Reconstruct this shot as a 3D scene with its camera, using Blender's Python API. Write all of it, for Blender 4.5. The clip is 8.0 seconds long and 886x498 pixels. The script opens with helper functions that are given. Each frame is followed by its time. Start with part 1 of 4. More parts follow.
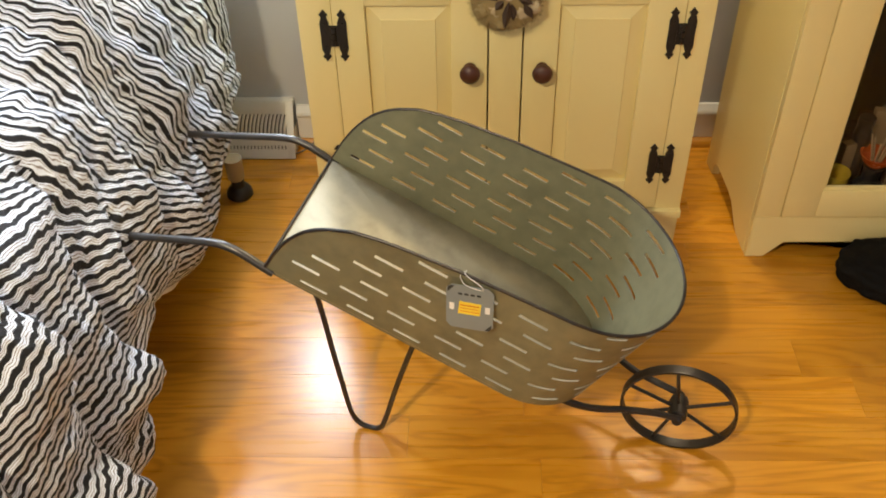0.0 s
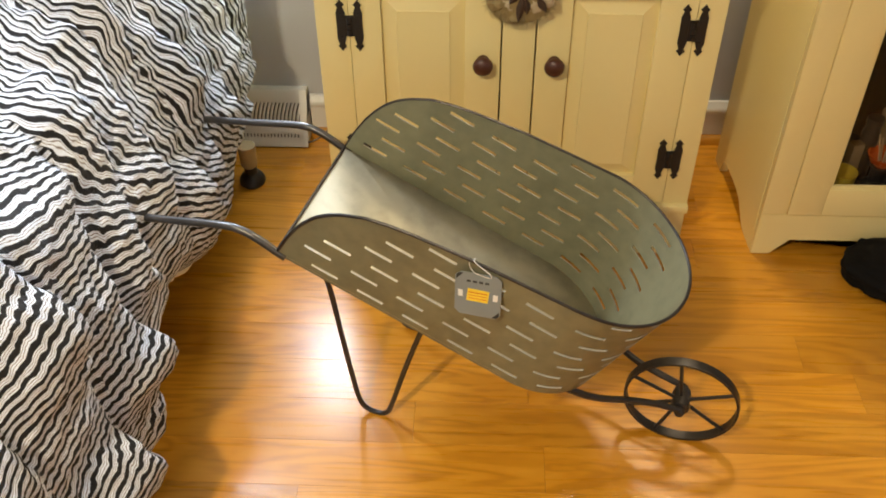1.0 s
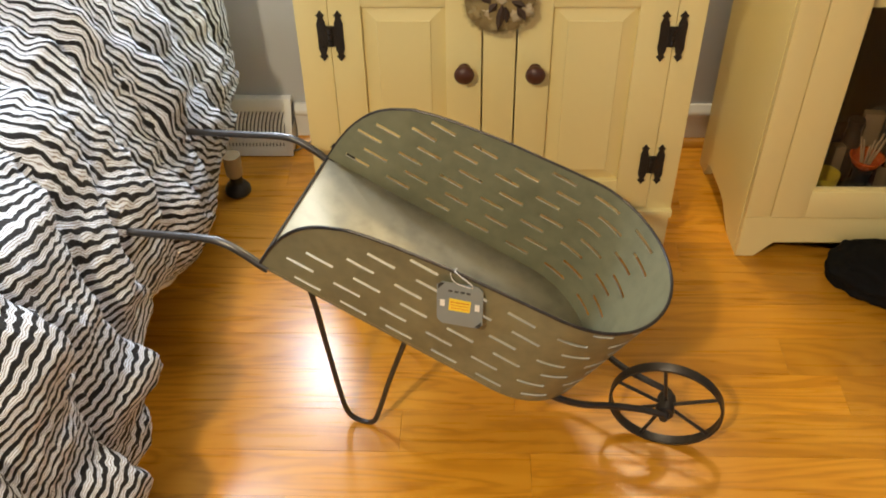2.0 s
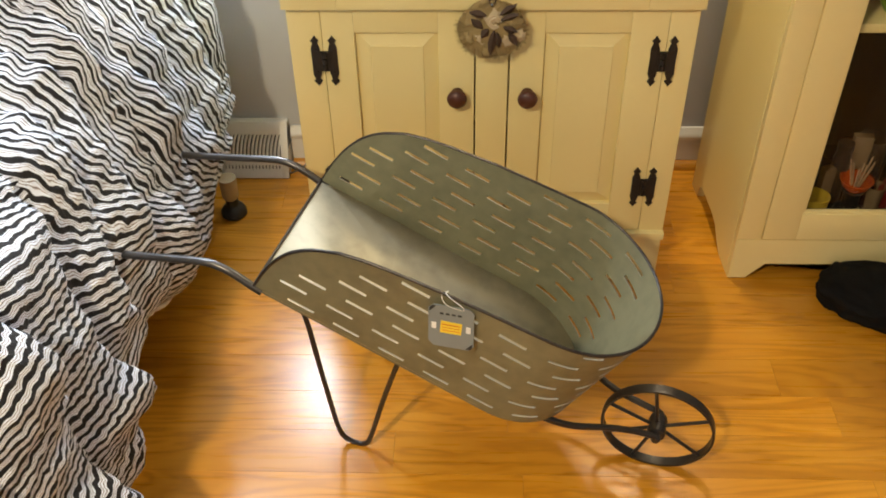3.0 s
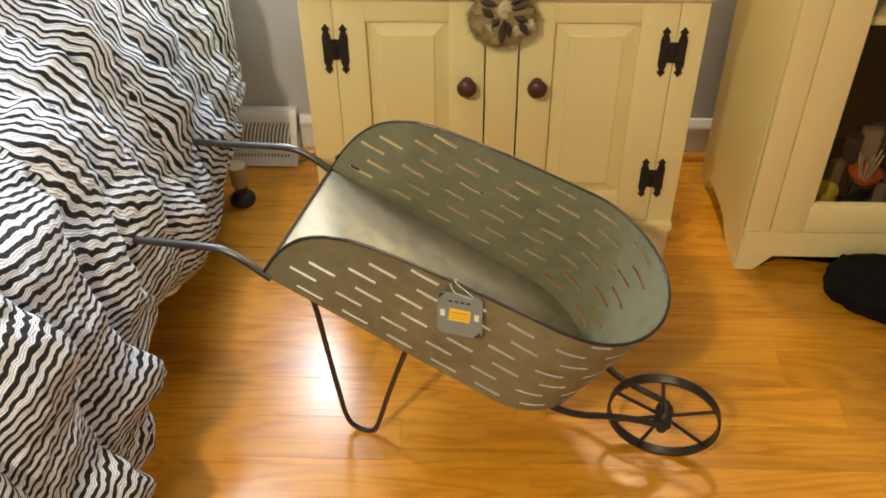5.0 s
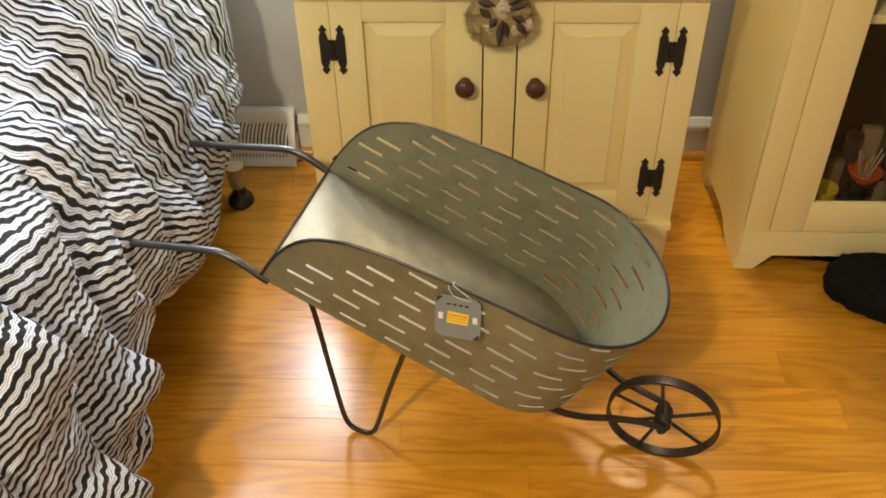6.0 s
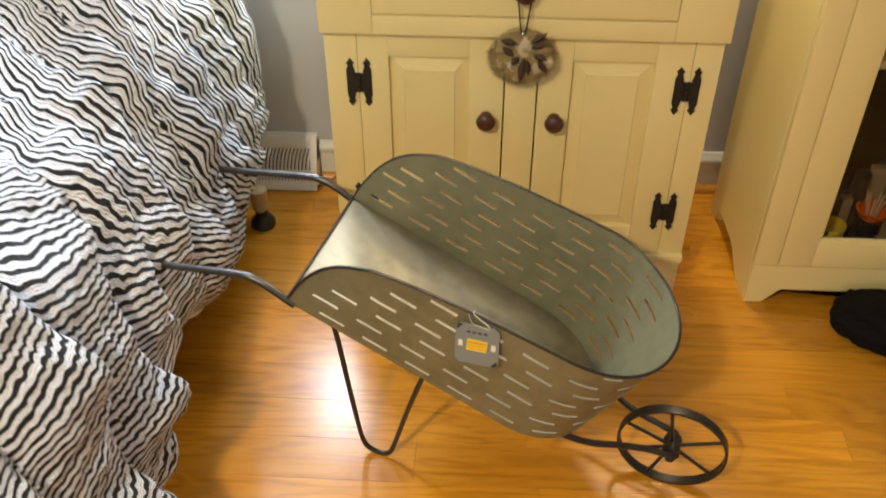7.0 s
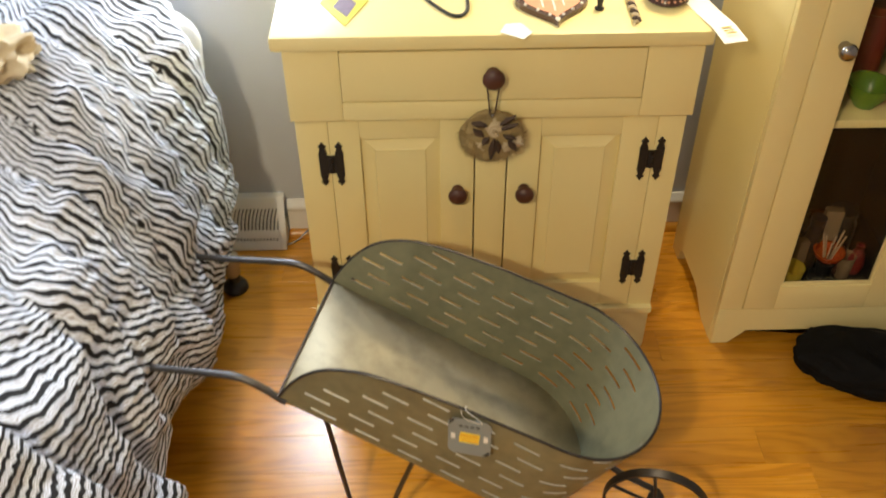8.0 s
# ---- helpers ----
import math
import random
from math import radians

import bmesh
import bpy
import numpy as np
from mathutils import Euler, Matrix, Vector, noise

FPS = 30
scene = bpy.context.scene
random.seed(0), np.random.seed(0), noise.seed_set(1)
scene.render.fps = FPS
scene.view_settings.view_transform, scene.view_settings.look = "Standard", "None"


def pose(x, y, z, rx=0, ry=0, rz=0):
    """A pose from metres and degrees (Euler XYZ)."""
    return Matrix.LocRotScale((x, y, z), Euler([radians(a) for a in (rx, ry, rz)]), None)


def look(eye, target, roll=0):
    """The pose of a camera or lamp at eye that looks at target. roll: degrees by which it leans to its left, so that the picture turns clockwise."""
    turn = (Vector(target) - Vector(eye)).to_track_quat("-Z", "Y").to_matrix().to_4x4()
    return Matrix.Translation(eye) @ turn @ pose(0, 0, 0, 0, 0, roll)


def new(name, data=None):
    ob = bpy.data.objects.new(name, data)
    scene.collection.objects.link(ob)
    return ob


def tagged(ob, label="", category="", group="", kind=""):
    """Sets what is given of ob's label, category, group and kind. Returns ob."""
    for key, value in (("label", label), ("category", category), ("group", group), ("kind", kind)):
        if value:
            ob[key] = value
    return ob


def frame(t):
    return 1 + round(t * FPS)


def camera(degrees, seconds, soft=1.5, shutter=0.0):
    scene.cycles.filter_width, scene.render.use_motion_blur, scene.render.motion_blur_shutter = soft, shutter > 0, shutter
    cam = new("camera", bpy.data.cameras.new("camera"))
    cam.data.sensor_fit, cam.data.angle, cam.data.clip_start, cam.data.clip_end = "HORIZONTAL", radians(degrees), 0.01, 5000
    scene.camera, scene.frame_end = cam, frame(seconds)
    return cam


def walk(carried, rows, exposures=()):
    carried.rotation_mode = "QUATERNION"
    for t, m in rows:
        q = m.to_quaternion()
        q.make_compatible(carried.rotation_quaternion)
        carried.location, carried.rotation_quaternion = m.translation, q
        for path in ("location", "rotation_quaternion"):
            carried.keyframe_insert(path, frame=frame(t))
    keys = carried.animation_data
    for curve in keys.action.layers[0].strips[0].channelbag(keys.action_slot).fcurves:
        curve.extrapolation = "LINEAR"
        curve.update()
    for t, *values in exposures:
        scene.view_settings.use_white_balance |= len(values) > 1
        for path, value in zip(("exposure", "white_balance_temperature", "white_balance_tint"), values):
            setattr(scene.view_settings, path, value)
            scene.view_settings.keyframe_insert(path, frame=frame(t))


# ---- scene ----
cam = camera(50.1, 8.0, soft=1.8, shutter=0.8)
PATH = [
    (0, (0.037, -0.097, 1.388), (-0.023, 1.392, 0.055), -1.5),
    (0.5, (0.045, -0.128, 1.399), (-0.027, 1.366, 0.072), -0.8),
    (1, (0.034, -0.123, 1.396), (-0.041, 1.36, 0.055), -0.6),
    (1.5, (0.042, -0.116, 1.402), (-0.023, 1.358, 0.052), -1.1),
    (3, (0.065, -0.124, 1.422), (0.003, 1.388, 0.114), -1.1),
    (3.5, (0.057, -0.136, 1.427), (-0.019, 1.375, 0.118), -0.1),
    (4, (0.059, -0.137, 1.424), (-0.005, 1.375, 0.116), 0.0),
    (4.5, (0.059, -0.137, 1.423), (-0.013, 1.369, 0.109), -0.6),
    (6, (0.063, -0.122, 1.425), (-0.011, 1.373, 0.098), -1.1),
    (6.2, (0.059, -0.127, 1.429), (-0.019, 1.375, 0.120), -1.0),
    (6.5, (0.051, -0.136, 1.438), (-0.031, 1.378, 0.134), -0.7),
    (7, (0.042, -0.156, 1.475), (-0.047, 1.365, 0.179), -0.1),
    (7.3, (0.043, -0.176, 1.555), (-0.044, 1.325, 0.236), 0.2),
    (7.5, (0.034, -0.161, 1.593), (-0.025, 1.35, 0.284), 0.1),
    (8, (-0.018, -0.064, 1.64), (0.004, 1.43, 0.31), -0.5),
]
walk(cam, [(t, look(eye, target, roll)) for t, eye, target, roll in PATH],
     [(0.0, 0.06), (4.5, 0.0), (7.0, -0.02), (7.5, -0.12), (8.0, -0.20)])

# ---- world, lights, exposure ----
world = bpy.data.worlds.new("world")
scene.world = world
world.use_nodes = True
wn = world.node_tree.nodes
sky = wn.new("ShaderNodeTexSky")
sky.sky_type, sky.sun_disc = "NISHITA", False
sky.sun_elevation, sky.sun_rotation = radians(35), radians(200)
world.node_tree.links.new(sky.outputs[0], wn["Background"].inputs[0])
wn["Background"].inputs[1].default_value = 0.12

WIN = (-0.50, -0.27, 0.72, 1.14)          # window opening: x0, x1, z0, z1
WALL_Y = 1.86


def lamp(name, kind, power, colour, m, size, size_y=0.0):
    d = bpy.data.lights.new(name, kind)
    d.energy, d.color = power, colour
    d.shape = "RECTANGLE" if size_y else "DISK"
    d.size = size
    if size_y:
        d.size_y = size_y
    ob = new(name, d)
    ob.matrix_world = m
    return ob


LAMP = (-0.68, -0.72, 2.30)
lamp("ceiling_lamp_light", "AREA", 56, (1.0, 0.825, 0.53), pose(*LAMP), 0.15)
lamp("window_daylight", "AREA", 9.5, (0.82, 0.91, 1.0),
     pose((WIN[0] + WIN[1]) / 2, WALL_Y + 0.02, (WIN[2] + WIN[3]) / 2, -90), WIN[1] - WIN[0] - 0.06, WIN[3] - WIN[2] - 0.06)
WIN2 = (-1.24, -0.84, 1.66, 2.06)          # second window, over the head of the bed
lamp("bed_window_daylight", "AREA", 50, (0.76, 0.87, 1.0),
     pose((WIN2[0] + WIN2[1]) / 2, WALL_Y + 0.02, (WIN2[2] + WIN2[3]) / 2, -90), WIN2[1] - WIN2[0] - 0.06, WIN2[3] - WIN2[2] - 0.06)
SCONCE = (0.47, 1.70, 1.62)
lamp("wall_lamp_light", "AREA", 9.5, (1.0, 0.84, 0.56), pose(SCONCE[0], SCONCE[1], SCONCE[2] - 0.075, 0, 0, 0), 0.17)


# ---- materials ----
def mat(name, colour, rough=0.5, metal=0.0, vary=0.12, scale=6.0, fine=0.0, fine_scale=90.0, bump=0.0, bump_scale=120.0,
        coat=0.0, rough_vary=0.08, stretch=(1, 1, 1), sheen=0.0, tint=None):
    """A surface with broad and fine colour variation, uneven gloss and fine relief."""
    m = bpy.data.materials.new(name)
    m.use_nodes = True
    nt = m.node_tree
    n, ln = nt.nodes, nt.links
    b = n["Principled BSDF"]
    co = n.new("ShaderNodeTexCoord")
    mp = n.new("ShaderNodeMapping")
    mp.inputs["Scale"].default_value = stretch
    ln.new(co.outputs["Object"], mp.inputs[0])
    broad = n.new("ShaderNodeTexNoise")
    broad.inputs["Scale"].default_value, broad.inputs["Detail"].default_value = scale, 5
    ln.new(mp.outputs[0], broad.inputs["Vector"])
    grain = n.new("ShaderNodeTexNoise")
    grain.inputs["Scale"].default_value, grain.inputs["Detail"].default_value = fine_scale, 3
    ln.new(mp.outputs[0], grain.inputs["Vector"])
    mix = n.new("ShaderNodeMix")
    mix.data_type = "RGBA"
    lo = [max(0.0, c * (1 - vary)) for c in colour]
    hi = [min(1.0, c * (1 + vary)) for c in (tint or colour)]
    mix.inputs[6].default_value, mix.inputs[7].default_value = (*lo, 1), (*hi, 1)
    add = n.new("ShaderNodeMath")
    add.operation = "MULTIPLY_ADD"
    ln.new(grain.outputs[0], add.inputs[0])
    add.inputs[1].default_value = fine
    ln.new(broad.outputs[0], add.inputs[2])
    ln.new(add.outputs[0], mix.inputs[0])
    ln.new(mix.outputs[2], b.inputs["Base Color"])
    rr = n.new("ShaderNodeMapRange")
    rr.inputs[3].default_value, rr.inputs[4].default_value = max(0.02, rough - rough_vary), min(1, rough + rough_vary)
    ln.new(broad.outputs[0], rr.inputs[0])
    ln.new(rr.outputs[0], b.inputs["Roughness"])
    b.inputs["Metallic"].default_value = metal
    b.inputs["Coat Weight"].default_value = coat
    b.inputs["Coat Roughness"].default_value = 0.12
    b.inputs["Sheen Weight"].default_value = sheen
    if bump:
        bt = n.new("ShaderNodeTexNoise")
        bt.inputs["Scale"].default_value, bt.inputs["Detail"].default_value = bump_scale, 4
        ln.new(mp.outputs[0], bt.inputs["Vector"])
        bp = n.new("ShaderNodeBump")
        bp.inputs["Strength"].default_value, bp.inputs["Distance"].default_value = bump, 0.002
        ln.new(bt.outputs[0], bp.inputs["Height"])
        ln.new(bp.outputs[0], b.inputs["Normal"])
    return m


def oak_floor():
    """Glossy honey-oak laminate with long grain and cathedral figure, varied from board to board."""
    m = bpy.data.materials.new("oak_laminate")
    m.use_nodes = True
    n, ln = m.node_tree.nodes, m.node_tree.links
    b = n["Principled BSDF"]
    co, inf = n.new("ShaderNodeTexCoord"), n.new("ShaderNodeObjectInfo")
    geo = n.new("ShaderNodeNewGeometry")
    sh = n.new("ShaderNodeVectorMath")
    sh.operation = "MULTIPLY_ADD"
    comb = n.new("ShaderNodeCombineXYZ")
    for i, k in enumerate((37.0, 61.0, 19.0)):
        mu = n.new("ShaderNodeMath")
        mu.operation = "MULTIPLY"
        mu.inputs[1].default_value = k
        ln.new(inf.outputs["Random"], mu.inputs[0])
        ln.new(mu.outputs[0], comb.inputs[i])
    sh.inputs[1].default_value = (1, 1, 1)
    ln.new(geo.outputs["Position"], sh.inputs[0])
    ln.new(comb.outputs[0], sh.inputs[2])
    mp = n.new("ShaderNodeMapping")
    mp.inputs["Scale"].default_value = (0.9, 6.0, 6)
    ln.new(sh.outputs[0], mp.inputs[0])
    wob = n.new("ShaderNodeTexNoise")
    wob.inputs["Scale"].default_value, wob.inputs["Detail"].default_value, wob.inputs["Distortion"].default_value = 1.6, 4, 0.7
    ln.new(mp.outputs[0], wob.inputs["Vector"])
    rings = n.new("ShaderNodeMath")
    rings.operation = "MULTIPLY"
    rings.inputs[1].default_value = 62
    ln.new(wob.outputs[0], rings.inputs[0])
    sn = n.new("ShaderNodeMath")
    sn.operation = "SINE"
    ln.new(rings.outputs[0], sn.inputs[0])
    mp2 = n.new("ShaderNodeMapping")
    mp2.inputs["Scale"].default_value = (3, 60, 10)
    ln.new(sh.outputs[0], mp2.inputs[0])
    pores = n.new("ShaderNodeTexNoise")
    pores.inputs["Scale"].default_value, pores.inputs["Detail"].default_value = 1.5, 4
    ln.new(mp2.outputs[0], pores.inputs["Vector"])
    f1 = n.new("ShaderNodeMath")
    f1.operation = "MULTIPLY_ADD"
    f1.inputs[1].default_value, f1.inputs[2].default_value = 0.14, 0.31
    ln.new(sn.outputs[0], f1.inputs[0])
    f2 = n.new("ShaderNodeMath")
    f2.operation = "MULTIPLY_ADD"
    f2.inputs[1].default_value = 0.30
    ln.new(pores.outputs[0], f2.inputs[0])
    ln.new(f1.outputs[0], f2.inputs[2])
    ramp = n.new("ShaderNodeValToRGB")
    e = ramp.color_ramp.elements
    e[0].position, e[0].color = 0.10, (0.33, 0.118, 0.006, 1)
    e[1].position, e[1].color = 0.80, (0.69, 0.318, 0.028, 1)
    mid = ramp.color_ramp.elements.new(0.42)
    mid.color = (0.58, 0.245, 0.013, 1)
    ln.new(f2.outputs[0], ramp.inputs[0])
    hsv = n.new("ShaderNodeHueSaturation")
    val = n.new("ShaderNodeMapRange")
    val.inputs[3].default_value, val.inputs[4].default_value = 0.86, 1.12
    ln.new(inf.outputs["Random"], val.inputs[0])
    ln.new(val.outputs[0], hsv.inputs["Value"])
    ln.new(ramp.outputs[0], hsv.inputs["Color"])
    ln.new(hsv.outputs[0], b.inputs["Base Color"])
    rr = n.new("ShaderNodeMapRange")
    rr.inputs[3].default_value, rr.inputs[4].default_value = 0.22, 0.36
    ln.new(pores.outputs[0], rr.inputs[0])
    ln.new(rr.outputs[0], b.inputs["Roughness"])
    b.inputs["Coat Weight"].default_value, b.inputs["Coat Roughness"].default_value = 0.45, 0.22
    bp = n.new("ShaderNodeBump")
    bp.inputs["Strength"].default_value, bp.inputs["Distance"].default_value = 0.35, 0.0005
    ln.new(f2.outputs[0], bp.inputs["Height"])
    ln.new(bp.outputs[0], b.inputs["Normal"])
    return m


def striped_cloth():
    """Crinkled white cotton with wavering black stripes and a thin tan thread between them; stripes follow the cloth's own UV."""
    m = bpy.data.materials.new("striped_cotton")
    m.use_nodes = True
    n, ln = m.node_tree.nodes, m.node_tree.links
    b = n["Principled BSDF"]
    uv = n.new("ShaderNodeUVMap")
    uv.uv_map = "cloth"
    sep = n.new("ShaderNodeSeparateXYZ")
    ln.new(uv.outputs[0], sep.inputs[0])
    warp = n.new("ShaderNodeTexNoise")
    warp.inputs["Scale"].default_value, warp.inputs["Detail"].default_value = 20, 2
    ln.new(uv.outputs[0], warp.inputs["Vector"])
    wa = n.new("ShaderNodeMath")
    wa.operation = "MULTIPLY_ADD"
    wa.inputs[1].default_value = 0.007
    ln.new(warp.outputs[0], wa.inputs[0])
    tr = n.new("ShaderNodeTexNoise")
    tr.inputs["Scale"].default_value, tr.inputs["Detail"].default_value = 95, 2
    ln.new(uv.outputs[0], tr.inputs["Vector"])
    ta = n.new("ShaderNodeMath")
    ta.operation = "MULTIPLY_ADD"
    ta.inputs[1].default_value = 0.0050
    ln.new(tr.outputs[0], ta.inputs[0])
    ln.new(sep.outputs["Y"], ta.inputs[2])
    ln.new(ta.outputs[0], wa.inputs[2])
    ph = n.new("ShaderNodeMath")
    ph.operation = "DIVIDE"
    ph.inputs[1].default_value = 0.0128
    ln.new(wa.outputs[0], ph.inputs[0])
    fr = n.new("ShaderNodeMath")
    fr.operation = "FRACT"
    ln.new(ph.outputs[0], fr.inputs[0])
    # the black band narrows where the cloth is stretched flat over the bed
    uv2 = n.new("ShaderNodeUVMap")
    uv2.uv_map = "stretch"
    sep2 = n.new("ShaderNodeSeparateXYZ")
    ln.new(uv2.outputs[0], sep2.inputs[0])
    wid = n.new("ShaderNodeMapRange")
    wid.inputs[1].default_value, wid.inputs[2].default_value = 0.50, 0.74
    wid.inputs[3].default_value, wid.inputs[4].default_value = 1.18, 0.98
    ln.new(sep2.outputs["X"], wid.inputs[0])
    sc = n.new("ShaderNodeMath")
    sc.operation = "MULTIPLY"
    ln.new(fr.outputs[0], sc.inputs[0])
    ln.new(wid.outputs[0], sc.inputs[1])
    ramp = n.new("ShaderNodeValToRGB")
    ramp.color_ramp.interpolation = "LINEAR"
    e = ramp.color_ramp.elements
    black, white, tan = (0.005, 0.004, 0.006, 1), (0.76, 0.81, 0.93, 1), (0.22, 0.185, 0.19, 1)
    e[0].position, e[0].color = 0.0, white
    e[1].position, e[1].color = 0.05, black
    for p, c in ((0.47, black), (0.52, white), (0.59, white), (0.62, tan), (0.65, tan), (0.68, white), (0.79, white), (0.82, tan), (0.85, tan), (0.88, white), (1.0, white)):
        el = ramp.color_ramp.elements.new(p)
        el.color = c
    ln.new(sc.outputs[0], ramp.inputs[0])
    ln.new(ramp.outputs[0], b.inputs["Base Color"])
    b.inputs["Roughness"].default_value = 0.85
    b.inputs["Sheen Weight"].default_value = 0.03
    fine = n.new("ShaderNodeTexNoise")
    fine.inputs["Scale"].default_value, fine.inputs["Detail"].default_value = 210, 4
    ln.new(uv.outputs[0], fine.inputs["Vector"])
    bp = n.new("ShaderNodeBump")
    bp.inputs["Strength"].default_value, bp.inputs["Distance"].default_value = 0.8, 0.004
    ln.new(fine.outputs[0], bp.inputs["Height"])
    ln.new(bp.outputs[0], b.inputs["Normal"])
    return m


def glass(name):
    m = bpy.data.materials.new(name)
    m.use_nodes = True
    b = m.node_tree.nodes["Principled BSDF"]
    b.inputs["Transmission Weight"].default_value, b.inputs["Roughness"].default_value, b.inputs["IOR"].default_value = 1, 0.02, 1.30
    return m


def glow(name, colour, power):
    m = bpy.data.materials.new(name)
    m.use_nodes = True
    b = m.node_tree.nodes["Principled BSDF"]
    b.inputs["Emission Color"].default_value, b.inputs["Emission Strength"].default_value = (*colour, 1), power
    return m


OAK = oak_floor()
CLOTH = striped_cloth()
WALL = mat("grey_wall_paint", (0.52, 0.54, 0.58), 0.75, vary=0.04, scale=3, bump=0.25, bump_scale=300)
CEIL = mat("ceiling_paint", (0.55, 0.545, 0.52), 0.9, vary=0.03, bump=0.3)
WHITE = mat("cream_white_paint", (0.80, 0.68, 0.325), 0.34, vary=0.035, scale=4, fine=0.15, bump=0.12, bump_scale=60)
TRIM = mat("white_trim_paint", (0.76, 0.75, 0.72), 0.4, vary=0.04)
GALV = mat("galvanised_sheet", (0.180, 0.176, 0.112), 0.58, metal=0.42, vary=0.45, scale=8, fine=0.7, fine_scale=44, bump=0.16, bump_scale=35,
           rough_vary=0.10)
WORNZINC = mat("worn_spangled_zinc", (0.30, 0.268, 0.190), 0.55, metal=0.35, vary=0.5, scale=9, fine=0.8, fine_scale=38, bump=0.2, bump_scale=40)
CUTZINC = mat("bright_cut_zinc", (0.38, 0.37, 0.32), 0.45, metal=0.35, vary=0.12, scale=40)
IRON = mat("dark_iron", (0.045, 0.04, 0.04), 0.38, metal=0.6, vary=0.3, scale=40, bump=0.25, bump_scale=200)
STEEL = mat("grey_steel_tube", (0.10, 0.095, 0.095), 0.33, metal=0.8, vary=0.3, scale=30, bump=0.15)
HINGE = mat("black_hammered_iron", (0.022, 0.018, 0.016), 0.5, metal=0.3, vary=0.3, scale=60, bump=0.6, bump_scale=260)
KNOBWOOD = mat("dark_red_wood", (0.070, 0.020, 0.011), 0.42, vary=0.35, scale=25, stretch=(1, 1, 6), coat=0.15)
BLACKP = mat("black_plastic", (0.015, 0.014, 0.014), 0.35, vary=0.2, bump=0.1)
BEIGE = mat("beige_ticking", (0.42, 0.33, 0.20), 0.8, vary=0.15, scale=12, bump=0.4)
TANWOOD = mat("tan_wood", (0.40, 0.28, 0.16), 0.5, vary=0.2, scale=8, stretch=(1, 12, 12))
SHEET = mat("white_sheet", (0.80, 0.80, 0.82), 0.85, vary=0.03, bump=0.5, bump_scale=40, sheen=0.2)
DARK = mat("dark_recess", (0.03, 0.028, 0.026), 0.8, vary=0.2)
LEATHER = mat("black_leather", (0.003, 0.0025, 0.0025), 0.85, vary=0.3, scale=20, bump=0.5, bump_scale=120, rough_vary=0.12)
CHROME = mat("brushed_nickel", (0.36, 0.34, 0.32), 0.22, metal=1.0, vary=0.08)
PAPER = mat("white_paper", (0.80, 0.79, 0.76), 0.75, vary=0.03)
GREYCARD = mat("grey_tag_card", (0.24, 0.29, 0.32), 0.42, metal=0.25, vary=0.10, scale=20)
INK = mat("dark_ink", (0.03, 0.035, 0.04), 0.6, vary=0.1)
YELLOW = mat("yellow_sticker", (0.86, 0.62, 0.05), 0.5, vary=0.06, scale=30)
ORANGEINK = mat("orange_print", (0.62, 0.16, 0.01), 0.5, vary=0.1)
LIME = mat("yellow_green_card", (0.55, 0.52, 0.06), 0.55, vary=0.06)
PURPLE = mat("purple_grey_print", (0.17, 0.13, 0.19), 0.6, vary=0.4, scale=60)
COPPER = mat("pinkish_copper_print", (0.62, 0.30, 0.18), 0.4, vary=0.15, scale=40)
BROWN = mat("dark_brown_lacquer", (0.07, 0.03, 0.02), 0.25, vary=0.3, scale=30, coat=0.3)
BEAD = mat("pearl_bead", (0.75, 0.70, 0.62), 0.2, vary=0.05)
STRAW = mat("dried_grass", (0.30, 0.22, 0.095), 0.85, vary=0.35, scale=60)
LINEN = mat("cream_linen", (0.52, 0.42, 0.27), 0.85, vary=0.15, scale=50, bump=0.5)
BARK = mat("dark_brown_twig", (0.055, 0.03, 0.018), 0.7, vary=0.3, scale=60)
ORANGE = mat("orange_glaze", (0.42, 0.07, 0.015), 0.25, vary=0.12)
GREEN = mat("green_glaze", (0.10, 0.24, 0.02), 0.3, vary=0.15)
REDP = mat("dark_red_paint", (0.16, 0.014, 0.010), 0.4, vary=0.2)
NAVY = mat("dark_blue_paint", (0.012, 0.016, 0.035), 0.45, vary=0.2)
CREAM = mat("cream_card", (0.55, 0.42, 0.22), 0.6, vary=0.12)
MUSTARD = mat("mustard_glaze", (0.50, 0.36, 0.03), 0.4, vary=0.15)
LEATHER.node_tree.nodes["Principled BSDF"].inputs["Specular IOR Level"].default_value = 0.22
TANCARD = mat("dull_tan_card", (0.20, 0.135, 0.07), 0.7, vary=0.25, scale=30)
# near-black brown: the shade inside the display cabinet, put into the colour
DARKINSIDE = mat("shaded_interior", (0.007, 0.005, 0.004), 0.5, vary=0.4, scale=14, stretch=(1, 1, 0.2))
GLASS = glass("clear_glass")
DIFFUSER = glow("lamp_diffuser", (1.0, 0.80, 0.5), 3.0)

# ---- helpers for building ----
PLACE = {}


def thing(name, x=0.0, y=0.0, z=0.0, rz=0.0):
    """An Empty at the thing's base."""
    ob = new(name)
    ob.empty_display_size = 0.05
    ob.matrix_world = pose(x, y, z, 0, 0, rz)
    PLACE[ob.name] = pose(x, y, z, 0, 0, rz)
    return ob


